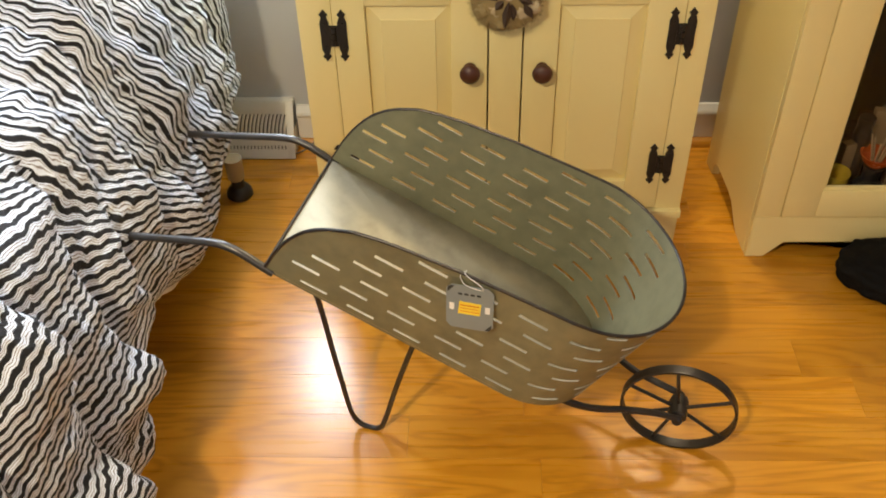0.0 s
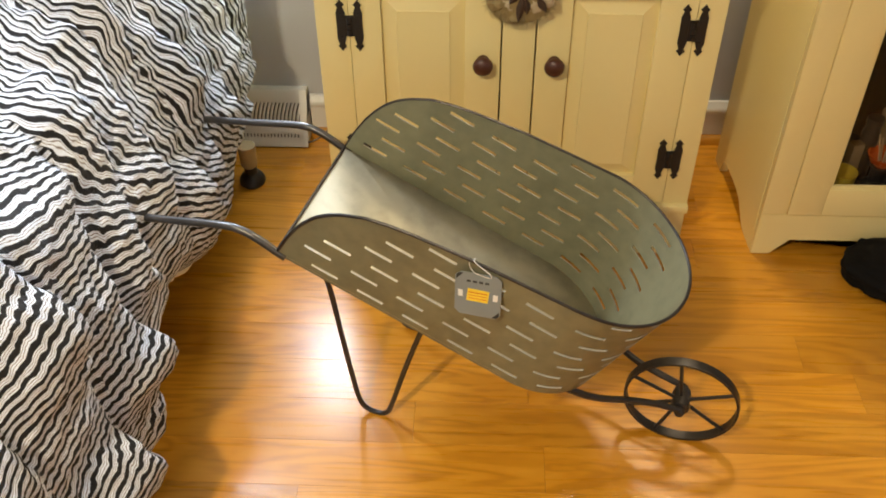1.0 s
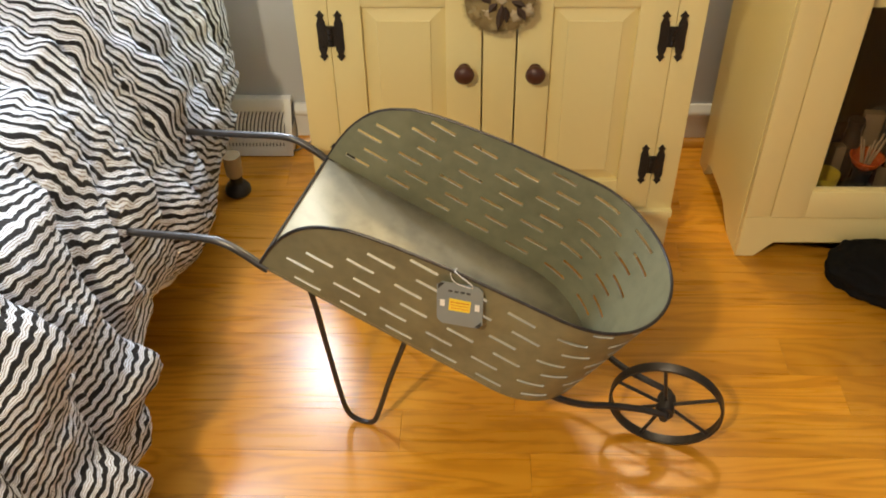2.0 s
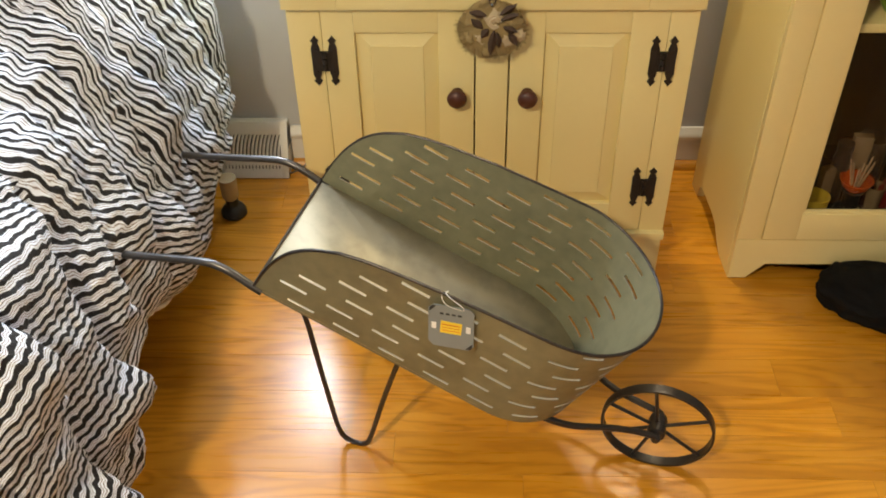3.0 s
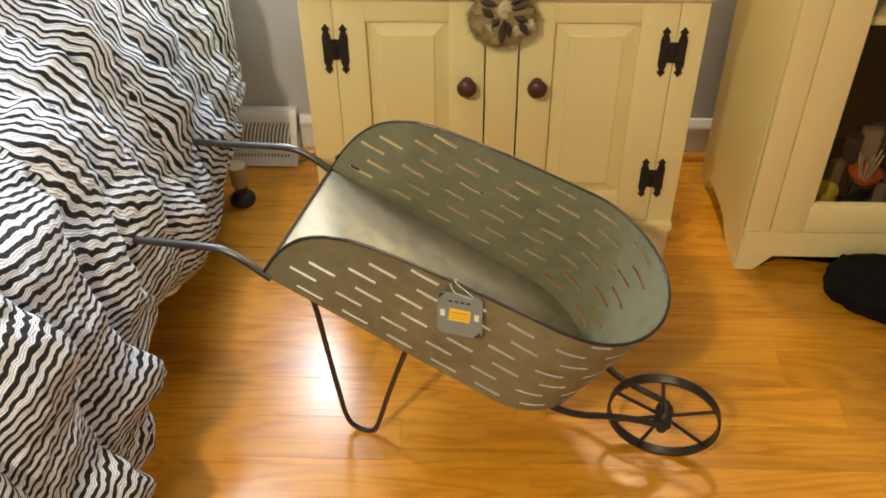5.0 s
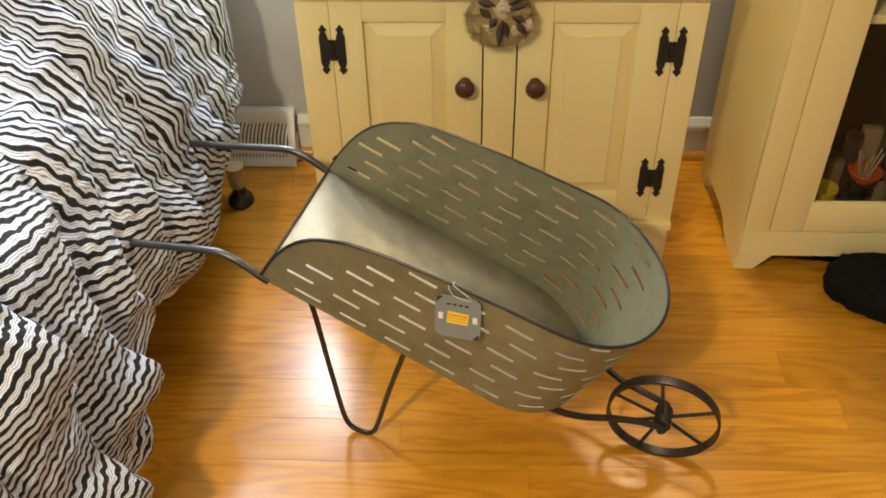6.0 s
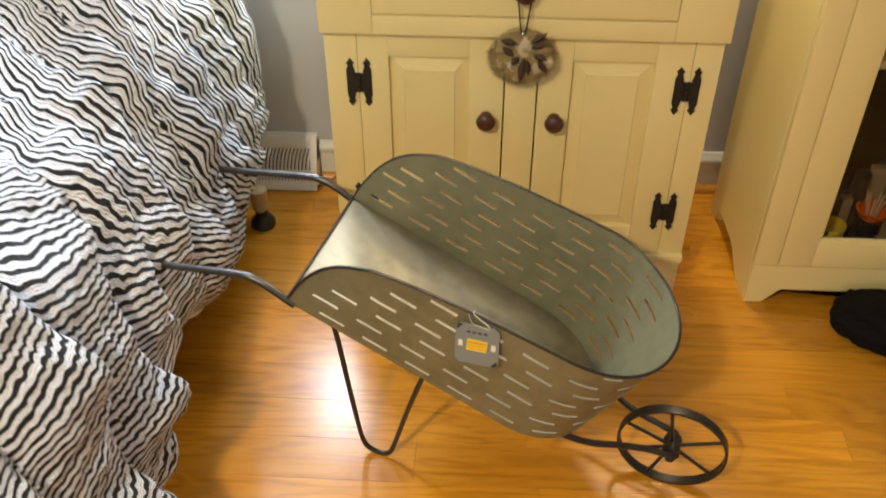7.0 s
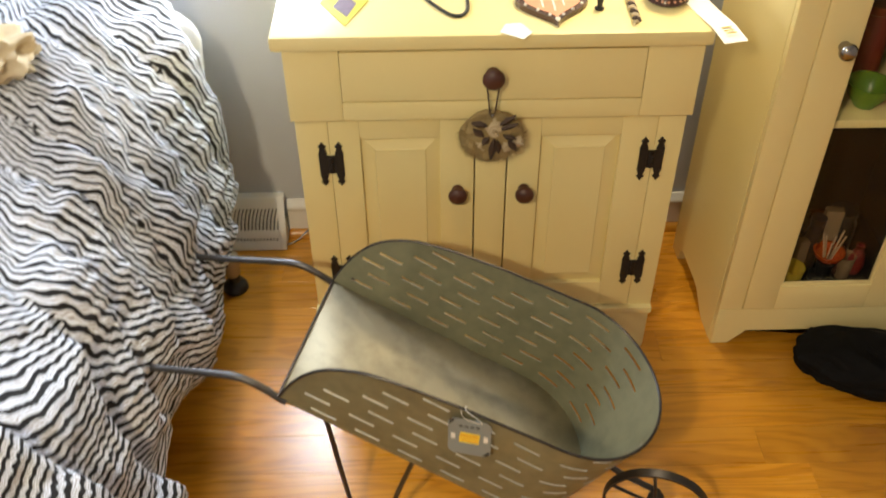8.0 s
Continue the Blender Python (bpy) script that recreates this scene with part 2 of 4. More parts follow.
def part(name, bm, material, parent=None, label="", smooth=40, second=None):
    """Links a bmesh, made in world metres, as one mesh object under a thing or a part."""
    me = bpy.data.meshes.new(name)
    bmesh.ops.recalc_face_normals(bm, faces=bm.faces)
    bm.to_mesh(me)
    bm.free()
    me.materials.append(material)
    if second:
        me.materials.append(second)
    if smooth:
        me.shade_smooth()
        me.set_sharp_from_angle(angle=radians(smooth))
    ob = new(name, me)
    here = Matrix()
    if parent:
        here = PLACE[parent.name]
        me.transform(here.inverted())
        ob.parent = parent
    PLACE[ob.name] = here
    if label:
        ob["label"] = label
    return ob


def box(bm, x0, x1, y0, y1, z0, z1, bevel=0.0, m=None):
    r = bmesh.ops.create_cube(bm, size=1)
    vs = r["verts"]
    for v in vs:
        v.co = Vector(((x0 + x1) / 2 + v.co.x * (x1 - x0), (y0 + y1) / 2 + v.co.y * (y1 - y0), (z0 + z1) / 2 + v.co.z * (z1 - z0)))
    if bevel:
        es = list({e for v in vs for e in v.link_edges})
        r = bmesh.ops.bevel(bm, geom=es, offset=bevel, segments=2, affect="EDGES", profile=0.6)
        vs = list({v for f in r["faces"] for v in f.verts} | {v for v in vs if v.is_valid})
    if m is not None:
        for v in vs:
            v.co = m @ v.co
    return vs


def boxes(*rows):
    bm = bmesh.new()
    for r in rows:
        box(bm, *r)
    return bm


def smooth_path(pts, n=8, closed=False):
    """Catmull-Rom through the points."""
    p = [Vector(q) for q in pts]
    out = []
    last = len(p) if closed else len(p) - 1
    for i in range(last):
        if closed:
            a, b, c, d = p[i - 1], p[i], p[(i + 1) % len(p)], p[(i + 2) % len(p)]
        else:
            a, b, c, d = p[max(i - 1, 0)], p[i], p[i + 1], p[min(i + 2, len(p) - 1)]
        for k in range(n):
            t = k / n
            out.append(0.5 * ((2 * b) + (c - a) * t + (2 * a - 5 * b + 4 * c - d) * t * t + (3 * b - a - 3 * c + d) * t ** 3))
    if not closed:
        out.append(p[-1])
    return out


def tube(bm, pts, r, seg=8, closed=False, taper=None):
    """A round bar along the points."""
    rings = []
    n = len(pts)
    ref = None
    for i, p in enumerate(pts):
        p = Vector(p)
        a = Vector(pts[(i - 1) % n] if closed or i else pts[0])
        c = Vector(pts[(i + 1) % n] if closed or i < n - 1 else pts[-1])
        d = (c - a).normalized()
        if ref is None:
            ref = d.orthogonal().normalized()
        s = (ref - d * ref.dot(d)).normalized()
        ref = s
        t = d.cross(s)
        rad = r if taper is None else r * taper(i / max(1, n - 1))
        rings.append([bm.verts.new(p + (s * math.cos(2 * math.pi * k / seg) + t * math.sin(2 * math.pi * k / seg)) * rad) for k in range(seg)])
    for i in range(n if closed else n - 1):
        r0, r1 = rings[i], rings[(i + 1) % n]
        for k in range(seg):
            bm.faces.new((r0[k], r0[(k + 1) % seg], r1[(k + 1) % seg], r1[k]))
    if not closed:
        bm.faces.new(rings[0])
        bm.faces.new(rings[-1])
    return bm


def lathe(bm, profile, m=Matrix(), seg=24):
    """Turns (radius, height) pairs round z, then places them by m."""
    rings = []
    for r, h in profile:
        if r < 1e-6:
            rings.append([bm.verts.new(m @ Vector((0, 0, h)))])
        else:
            rings.append([bm.verts.new(m @ Vector((r * math.cos(2 * math.pi * k / seg), r * math.sin(2 * math.pi * k / seg), h))) for k in range(seg)])
    for a, b in zip(rings, rings[1:]):
        for k in range(seg):
            q = (k + 1) % seg
            vs = [a[k % len(a)], a[q % len(a)], b[q % len(b)], b[k % len(b)]]
            vs = list(dict.fromkeys(vs))
            if len(vs) > 2:
                bm.faces.new(vs)
    return bm


def slab(bm, outline, thick, m=Matrix()):
    """A flat outline in xy, given a thickness along z, placed by m."""
    lo = [bm.verts.new(m @ Vector((x, y, 0))) for x, y in outline]
    hi = [bm.verts.new(m @ Vector((x, y, thick))) for x, y in outline]
    bm.faces.new(lo[::-1])
    bm.faces.new(hi)
    for i in range(len(lo)):
        j = (i + 1) % len(lo)
        bm.faces.new((lo[i], lo[j], hi[j], hi[i]))
    return bm


def lump(bm, m, rough=0.15, seed=0.0, sub=3, freq=2.2):
    """A rounded uneven body."""
    r = bmesh.ops.create_icosphere(bm, subdivisions=sub, radius=1)
    for v in r["verts"]:
        k = 1 + rough * noise.noise(v.co * freq + Vector((seed, seed * 2, seed * 3)))
        v.co = m @ (v.co * k)
    return r["verts"]


def scaled(x, y, z, sx, sy, sz, rx=0, ry=0, rz=0):
    return pose(x, y, z, rx, ry, rz) @ Matrix.Diagonal((sx, sy, sz, 1))


def structure(name, bm, material, label, category):
    return tagged(part(name, bm, material), label, category, kind="structure")


# ---- room ----
RX0, RX1, RY0, RZ = -2.4, 2.0, -2.2, 2.40
floor = structure("floor", boxes((RX0, RX1, RY0, WALL_Y, -0.10, -0.004)), DARK, "honey oak laminate floor with a glossy finish", "floor")
bm = boxes((RX0, WIN2[0], WALL_Y, WALL_Y + 0.12, 0, RZ), (WIN[1], RX1, WALL_Y, WALL_Y + 0.12, 0, RZ),
           (WIN2[0], WIN2[1], WALL_Y, WALL_Y + 0.12, 0, WIN2[2]), (WIN2[0], WIN2[1], WALL_Y, WALL_Y + 0.12, WIN2[3], RZ),
           (WIN2[1], WIN[0], WALL_Y, WALL_Y + 0.12, 0, RZ),
           (WIN[0], WIN[1], WALL_Y, WALL_Y + 0.12, 0, WIN[2]), (WIN[0], WIN[1], WALL_Y, WALL_Y + 0.12, WIN[3], RZ))
structure("wall_north", bm, WALL, "pale blue-grey painted bedroom wall", "wall")
structure("wall_south", boxes((RX0, RX1, RY0 - 0.1, RY0, 0, RZ)), WALL, "pale blue-grey painted wall", "wall")
structure("wall_west", boxes((RX0 - 0.1, RX0, RY0, WALL_Y, 0, RZ)), WALL, "pale blue-grey painted wall", "wall")
structure("wall_east", boxes((RX1, RX1 + 0.1, RY0, WALL_Y, 0, RZ)), WALL, "pale blue-grey painted wall", "wall")
structure("ceiling", boxes((RX0, RX1, RY0, WALL_Y, RZ, RZ + 0.1)), CEIL, "off-white painted ceiling", "ceiling")


def baseboard(x0, x1):
    bm = bmesh.new()
    prof = [(0, 0), (0.012, 0), (0.012, 0.080), (0.016, 0.084), (0.017, 0.094), (0.013, 0.100), (0.009, 0.106), (0.006, 0.112), (0, 0.113)]
    m = Matrix(((0, 0, 1, x0), (-1, 0, 0, WALL_Y - 0.001), (0, 1, 0, 0), (0, 0, 0, 1)))
    slab(bm, prof, x1 - x0, m)
    structure("baseboard", bm, TRIM, "white moulded baseboard along the wall", "baseboard")
    bm = bmesh.new()
    prof = [(0.0125, 0.0005), (0.030, 0.0005), (0.0295, 0.008), (0.026, 0.015), (0.020, 0.0195), (0.0125, 0.021)]
    slab(bm, prof, x1 - x0, m)
    structure("trim", bm, OAK, "honey oak quarter-round shoe moulding below the baseboard", "moulding")


baseboard(RX0, -0.575)
baseboard(-0.392, RX1)



def window(name, opening, label):
    x0, x1, z0, z1 = opening
    ya, yb = WALL_Y + 0.05, WALL_Y + 0.09
    th = tagged(thing(name, (x0 + x1) / 2, WALL_Y, z0), label, "window", kind="structure")
    part("window_frame", boxes((x0, x0 + 0.03, ya, yb, z0, z1), (x1 - 0.03, x1, ya, yb, z0, z1),
                               (x0 + 0.03, x1 - 0.03, ya, yb, z0, z0 + 0.03), (x0 + 0.03, x1 - 0.03, ya, yb, z1 - 0.03, z1)), TRIM, th)
    pane = part("pane", boxes((x0 + 0.03, x1 - 0.03, WALL_Y + 0.068, WALL_Y + 0.072, z0 + 0.03, z1 - 0.03)), GLASS, th)
    pane.visible_shadow = False


window("window_1", WIN, "small white-framed bedroom window letting in daylight")
window("window_2", WIN2, "white-framed window over the head of the bed")

fix = tagged(thing("ceiling_light", LAMP[0], LAMP[1], RZ), "round warm ceiling light", "lamp")
bm = bmesh.new()
lathe(bm, [(0, RZ), (0.17, RZ), (0.17, RZ - 0.03), (0.15, RZ - 0.035), (0.15, RZ - 0.01), (0, RZ - 0.01)], pose(LAMP[0], LAMP[1], 0), 32)
part("lamp_base", bm, TRIM, fix)
bm = bmesh.new()
lathe(bm, [(0.145, RZ - 0.03), (0.145, RZ - 0.05), (0.12, RZ - 0.072), (0.06, RZ - 0.082), (0, RZ - 0.084)], pose(LAMP[0], LAMP[1], 0), 32)
part("diffuser", bm, DIFFUSER, fix, "glowing frosted diffuser")

sc = tagged(thing("wall_lamp", SCONCE[0], WALL_Y, SCONCE[2]), "small warm wall lamp with a metal shade above the cabinet", "lamp")
bm = bmesh.new()
lathe(bm, [(0.02, 0.06), (0.035, 0.055), (0.075, -0.065), (0.073, -0.065), (0.033, 0.052), (0, 0.054)], pose(*SCONCE), 24)
part("shade", bm, CHROME, sc)
bm = bmesh.new()
tube(bm, [(SCONCE[0], SCONCE[1], SCONCE[2] + 0.055), (SCONCE[0], SCONCE[1] + 0.04, SCONCE[2] + 0.075), (SCONCE[0], WALL_Y - 0.012, SCONCE[2] + 0.075)], 0.006, 8)
part("arm", bm, CHROME, sc)
bm = bmesh.new()
lathe(bm, [(0, 0), (0.04, 0), (0.04, 0.008), (0.03, 0.012), (0, 0.012)], pose(SCONCE[0], WALL_Y - 0.001, SCONCE[2] + 0.075, 90), 24)
part("back_plate", bm, CHROME, sc)


# ---- floor register and cable ----
def register():
    x0, x1, yt, yb, zt = -0.570, -0.396, WALL_Y - 0.020, 1.786, 0.130
    th = tagged(thing("floor_register", (x0 + x1) / 2, WALL_Y, 0), "white metal baseboard heating register with narrow louvre slots", "vent")
    n = Vector((0, -(zt - 0.0), (yt - yb))).normalized()
    up = Vector((0, yt - yb, zt)).normalized()
    ln = Vector((0, yt - yb, zt)).length
    m = Matrix.Identity(4)
    for i in range(3):
        m[i][0], m[i][1], m[i][2], m[i][3] = (1, 0, 0)[i], up[i], n[i], (x0, yb, 0.002)[i]
    if m.determinant() < 0:
        for i in range(3):
            m[i][2] = -m[i][2]
    w = x1 - x0
    sgn = 1 if (m @ Vector((0, 0, 1)) - m @ Vector((0, 0, 0))).y < 0 else -1
    t0, t1 = (0, 0.004) if sgn > 0 else (-0.004, 0)
    bm = bmesh.new()
    for a, b, c, d in ((0, 0.014, 0, ln), (w - 0.018, w, 0, ln), (0.014, w - 0.018, 0, 0.024), (0.014, w - 0.018, 0.033, 0.054), (0.014, w - 0.018, ln - 0.030, ln)):
        box(bm, a, b, c, d, t0, t1, 0.0008, m)
    part("face", bm, TRIM, th)
    bm = bmesh.new()
    box(bm, x0, x1, yt, WALL_Y - 0.001, zt - 0.012, zt + 0.004, 0.001)
    box(bm, x0 + 0.0005, x0 + 0.002, yb + 0.02, WALL_Y - 0.001, 0.004, zt * 0.5)
    box(bm, x1 - 0.002, x1 - 0.0005, yb + 0.02, WALL_Y - 0.001, 0.004, zt * 0.5)
    part("case", bm, TRIM, th)
    bm = bmesh.new()
    box(bm, 0.004, w - 0.004, 0.004, ln - 0.004, -0.012 * sgn - 0.001, -0.012 * sgn + 0.001, 0, m)
    part("duct", bm, DARK, th)
    k = 15
    for i in range(k):
        bm = bmesh.new()
        x = 0.016 + (w - 0.032) * (i + 0.5) / k
        pts = [m @ Vector((x + 0.010 * (j / 5) ** 2 - 0.004, 0.0535 + (ln - 0.083) * j / 5, 0.0005 * sgn)) for j in range(6)]
        tube(bm, pts, 0.0035, 5)
        part("louvre", bm, TRIM, th)
    for i in range(17):
        bm = bmesh.new()
        x = 0.015 + (w - 0.030) * (i + 0.5) / 17
        box(bm, x - 0.0026, x + 0.0026, 0.0238, 0.0332, t0, t1, 0, m)
        part("bar", bm, TRIM, th)


register()
cable = tagged(thing("cable", -0.39, 1.80, 0), "thin grey cable running from the baseboard behind the cabinet", "cable")
bm = bmesh.new()
tube(bm, smooth_path([(-0.42, 1.790, 0.004), (-0.37, 1.80, 0.02), (-0.33, 1.825, 0.045), (-0.29, 1.84, 0.05), (-0.24, 1.84, 0.03), (-0.15, 1.84, 0.004)]), 0.0022, 6)
part("cord", bm, STEEL, cable)


# ---- white cabinet with two doors and a drawer ----
CX0, CX1, CY, CBACK = -0.273, 0.466, 1.43, 1.842


def turned_knob(name, x, y, z, material, parent, r=0.019):
    bm = bmesh.new()
    m = pose(x, y, z, 90)
    lathe(bm, [(0, -0.002), (r * 0.62, 0.0), (r * 0.55, 0.004), (r * 0.48, 0.010), (r * 0.66, 0.014), (r * 0.95, 0.018), (r, 0.022), (r * 0.93, 0.027),
               (r * 0.68, 0.031), (r * 0.3, 0.0335), (0, 0.034)], m, 24)
    return part(name, bm, material, parent, "turned dark red-brown wooden knob" if material is KNOBWOOD else "faceted brushed nickel knob")


def raised_panel(bm, x0, x1, z0, z1, y, slope=0.028, lift=0.010):
    """A fielded panel: flat rim, sloped border, raised middle."""
    def ring(ix, yy):
        return [bm.verts.new(Vector(c)) for c in ((x0 + ix, yy, z0 + ix), (x1 - ix, yy, z0 + ix), (x1 - ix, yy, z1 - ix), (x0 + ix, yy, z1 - ix))]
    rs = [ring(0, y + 0.006), ring(0, y), ring(slope, y - lift + 0.002), ring(slope + 0.0015, y - lift), ]
    for a, b in zip(rs, rs[1:]):
        for i in range(4):
            bm.faces.new((a[i], a[(i + 1) % 4], b[(i + 1) % 4], b[i]))
    bm.faces.new(rs[-1])
    bm.faces.new(rs[0][::-1])


def h_hinge(x, z0, z1, parent, y):
    """Two spear-ended straps with a barrel between them."""
    h = part("hinge", boxes((x - 0.009, x + 0.009, y - 0.0045, y - 0.0005, (z0 + z1) / 2 - 0.020, (z0 + z1) / 2 + 0.020)), HINGE, parent, "black iron H hinge with spear ends")
    prof = ((0.0, 0.0008), (0.05, 0.0040), (0.09, 0.0078), (0.13, 0.0042), (0.17, 0.0056), (0.25, 0.0082), (0.40, 0.0078), (0.5, 0.0076))
    prof = list(prof) + [(1 - a, b) for a, b in prof[-2::-1]]
    for dx in (-0.0160, 0.0160):
        bm = bmesh.new()
        out = [(b, a * (z1 - z0)) for a, b in prof] + [(-b, a * (z1 - z0)) for a, b in reversed(prof)]
        m = Matrix(((1, 0, 0, x + dx), (0, 0, -1, y - 0.0004), (0, 1, 0, z0), (0, 0, 0, 1)))
        slab(bm, out, 0.0028, m)
        s = part("strap", bm, HINGE, h, smooth=0)
    for i in (-1, 0, 1):
        bm = bmesh.new()
        zc = (z0 + z1) / 2 + i * 0.0125
        lathe(bm, [(0, -0.0055), (0.0052, -0.0055), (0.0052, 0.0055), (0, 0.0055)], pose(x, y - 0.004, zc), 10)
        part("knuckle", bm, HINGE, h)
    for dx in (-0.0160, 0.0160):
        for fz in (0.27, 0.73):
            bm = bmesh.new()
            lathe(bm, [(0.0028, 0.0025), (0.0024, 0.0040), (0, 0.0046)], pose(x + dx, y - 0.0004, z0 + fz * (z1 - z0), 90), 10)
            part("screw", bm, HINGE, h)
    return h


def white_cabinet():
    th = tagged(thing("cabinet", 0.0965, CY, 0), "cream-white painted wooden washstand cabinet with two panelled doors and a drawer", "cabinet")
    B = 0.0015
    body = boxes((CX0, CX0 + 0.018, CY + 0.001, CBACK, 0.0, 0.80), (CX1 - 0.018, CX1, CY + 0.001, CBACK, 0.0, 0.80),
                 (CX0 + 0.018, CX1 - 0.018, CBACK - 0.012, CBACK, 0.0, 0.80), (CX0 + 0.018, CX1 - 0.018, CY + 0.03, CBACK - 0.012, 0.13, 0.145),
                 (CX0 + 0.018, CX1 - 0.018, CY + 0.03, CBACK - 0.012, 0.64, 0.655))
    part("body", body, WHITE, th)
    for r in ((CX0, -0.2125, CY - 0.002, CY + 0.02, 0.137, 0.645), (0.4145, CX1, CY - 0.002, CY + 0.02, 0.137, 0.645),
              (0.0685, 0.1285, CY - 0.002, CY + 0.02, 0.137, 0.645)):
        part("stile", boxes((*r, B)), WHITE, th)
    # drawer case with a lip, and its rails
    bm = bmesh.new()
    for r in ((CX0 - 0.004, -0.178, CY - 0.021, CY + 0.02, 0.6505, 0.803), (0.370, CX1 + 0.004, CY - 0.021, CY + 0.02, 0.6505, 0.803),
              (-0.178, 0.370, CY - 0.021, CY + 0.02, 0.6505, 0.6895), (-0.178, 0.370, CY - 0.012, CY + 0.02, 0.796, 0.803)):
        box(bm, *r, B)
    part("drawer_rail", bm, WHITE, th)
    dr = part("drawer", boxes((-0.1772, 0.3688, CY - 0.0225, CY + 0.02, 0.6925, 0.794, 0.002)), WHITE, th, "flat drawer front")
    turned_knob("knob", 0.096, CY - 0.0225, 0.748, KNOBWOOD, dr, 0.0205)
    bm = bmesh.new()
    box(bm, CX0 - 0.022, CX1 + 0.013, CY - 0.036, CBACK + 0.006, 0.803, 0.832, 0.007)
    part("top", bm, WHITE, th, "thick painted top with rounded edges")
    # plinth with a moulded cap
    part("plinth", boxes((CX0 - 0.001, CX1 - 0.004, CY - 0.006, CY + 0.02, 0.0, 0.118, B)), WHITE, th)
    bm = bmesh.new()
    box(bm, CX0 - 0.006, CX1 + 0.002, CY - 0.014, CY + 0.02, 0.118, 0.137, 0.004)
    part("base_moulding", bm, WHITE, th)
    for x0, x1, p0, p1, kx, hx in ((-0.2115, 0.0655, -0.153, 0.000, 0.034, -0.2105), (0.1315, 0.4135, 0.193, 0.347, 0.166, 0.4105)):
        z0, z1, q0, q1 = 0.1395, 0.644, 0.208, 0.597
        bm = bmesh.new()
        for r in ((x0, p0, CY - 0.003, CY + 0.018, z0, z1), (p1, x1, CY - 0.003, CY + 0.018, z0, z1),
                  (p0, p1, CY - 0.003, CY + 0.018, z0, q0), (p0, p1, CY - 0.003, CY + 0.018, q1, z1)):
            box(bm, *r, 0.001)
        door = part("door", bm, WHITE, th, "closed door with a raised panel")
        bm = bmesh.new()
        raised_panel(bm, p0 - 0.001, p1 + 0.001, q0 - 0.001, q1 + 0.001, CY + 0.008)
        part("panel", bm, WHITE, door, smooth=20)
        turned_knob("knob", kx, CY - 0.003, 0.471, KNOBWOOD, door)
        h_hinge(hx, 0.489, 0.591, door, CY - 0.003)
        h_hinge(hx, 0.204, 0.300, door, CY - 0.003)
    return th


white_cabinet()


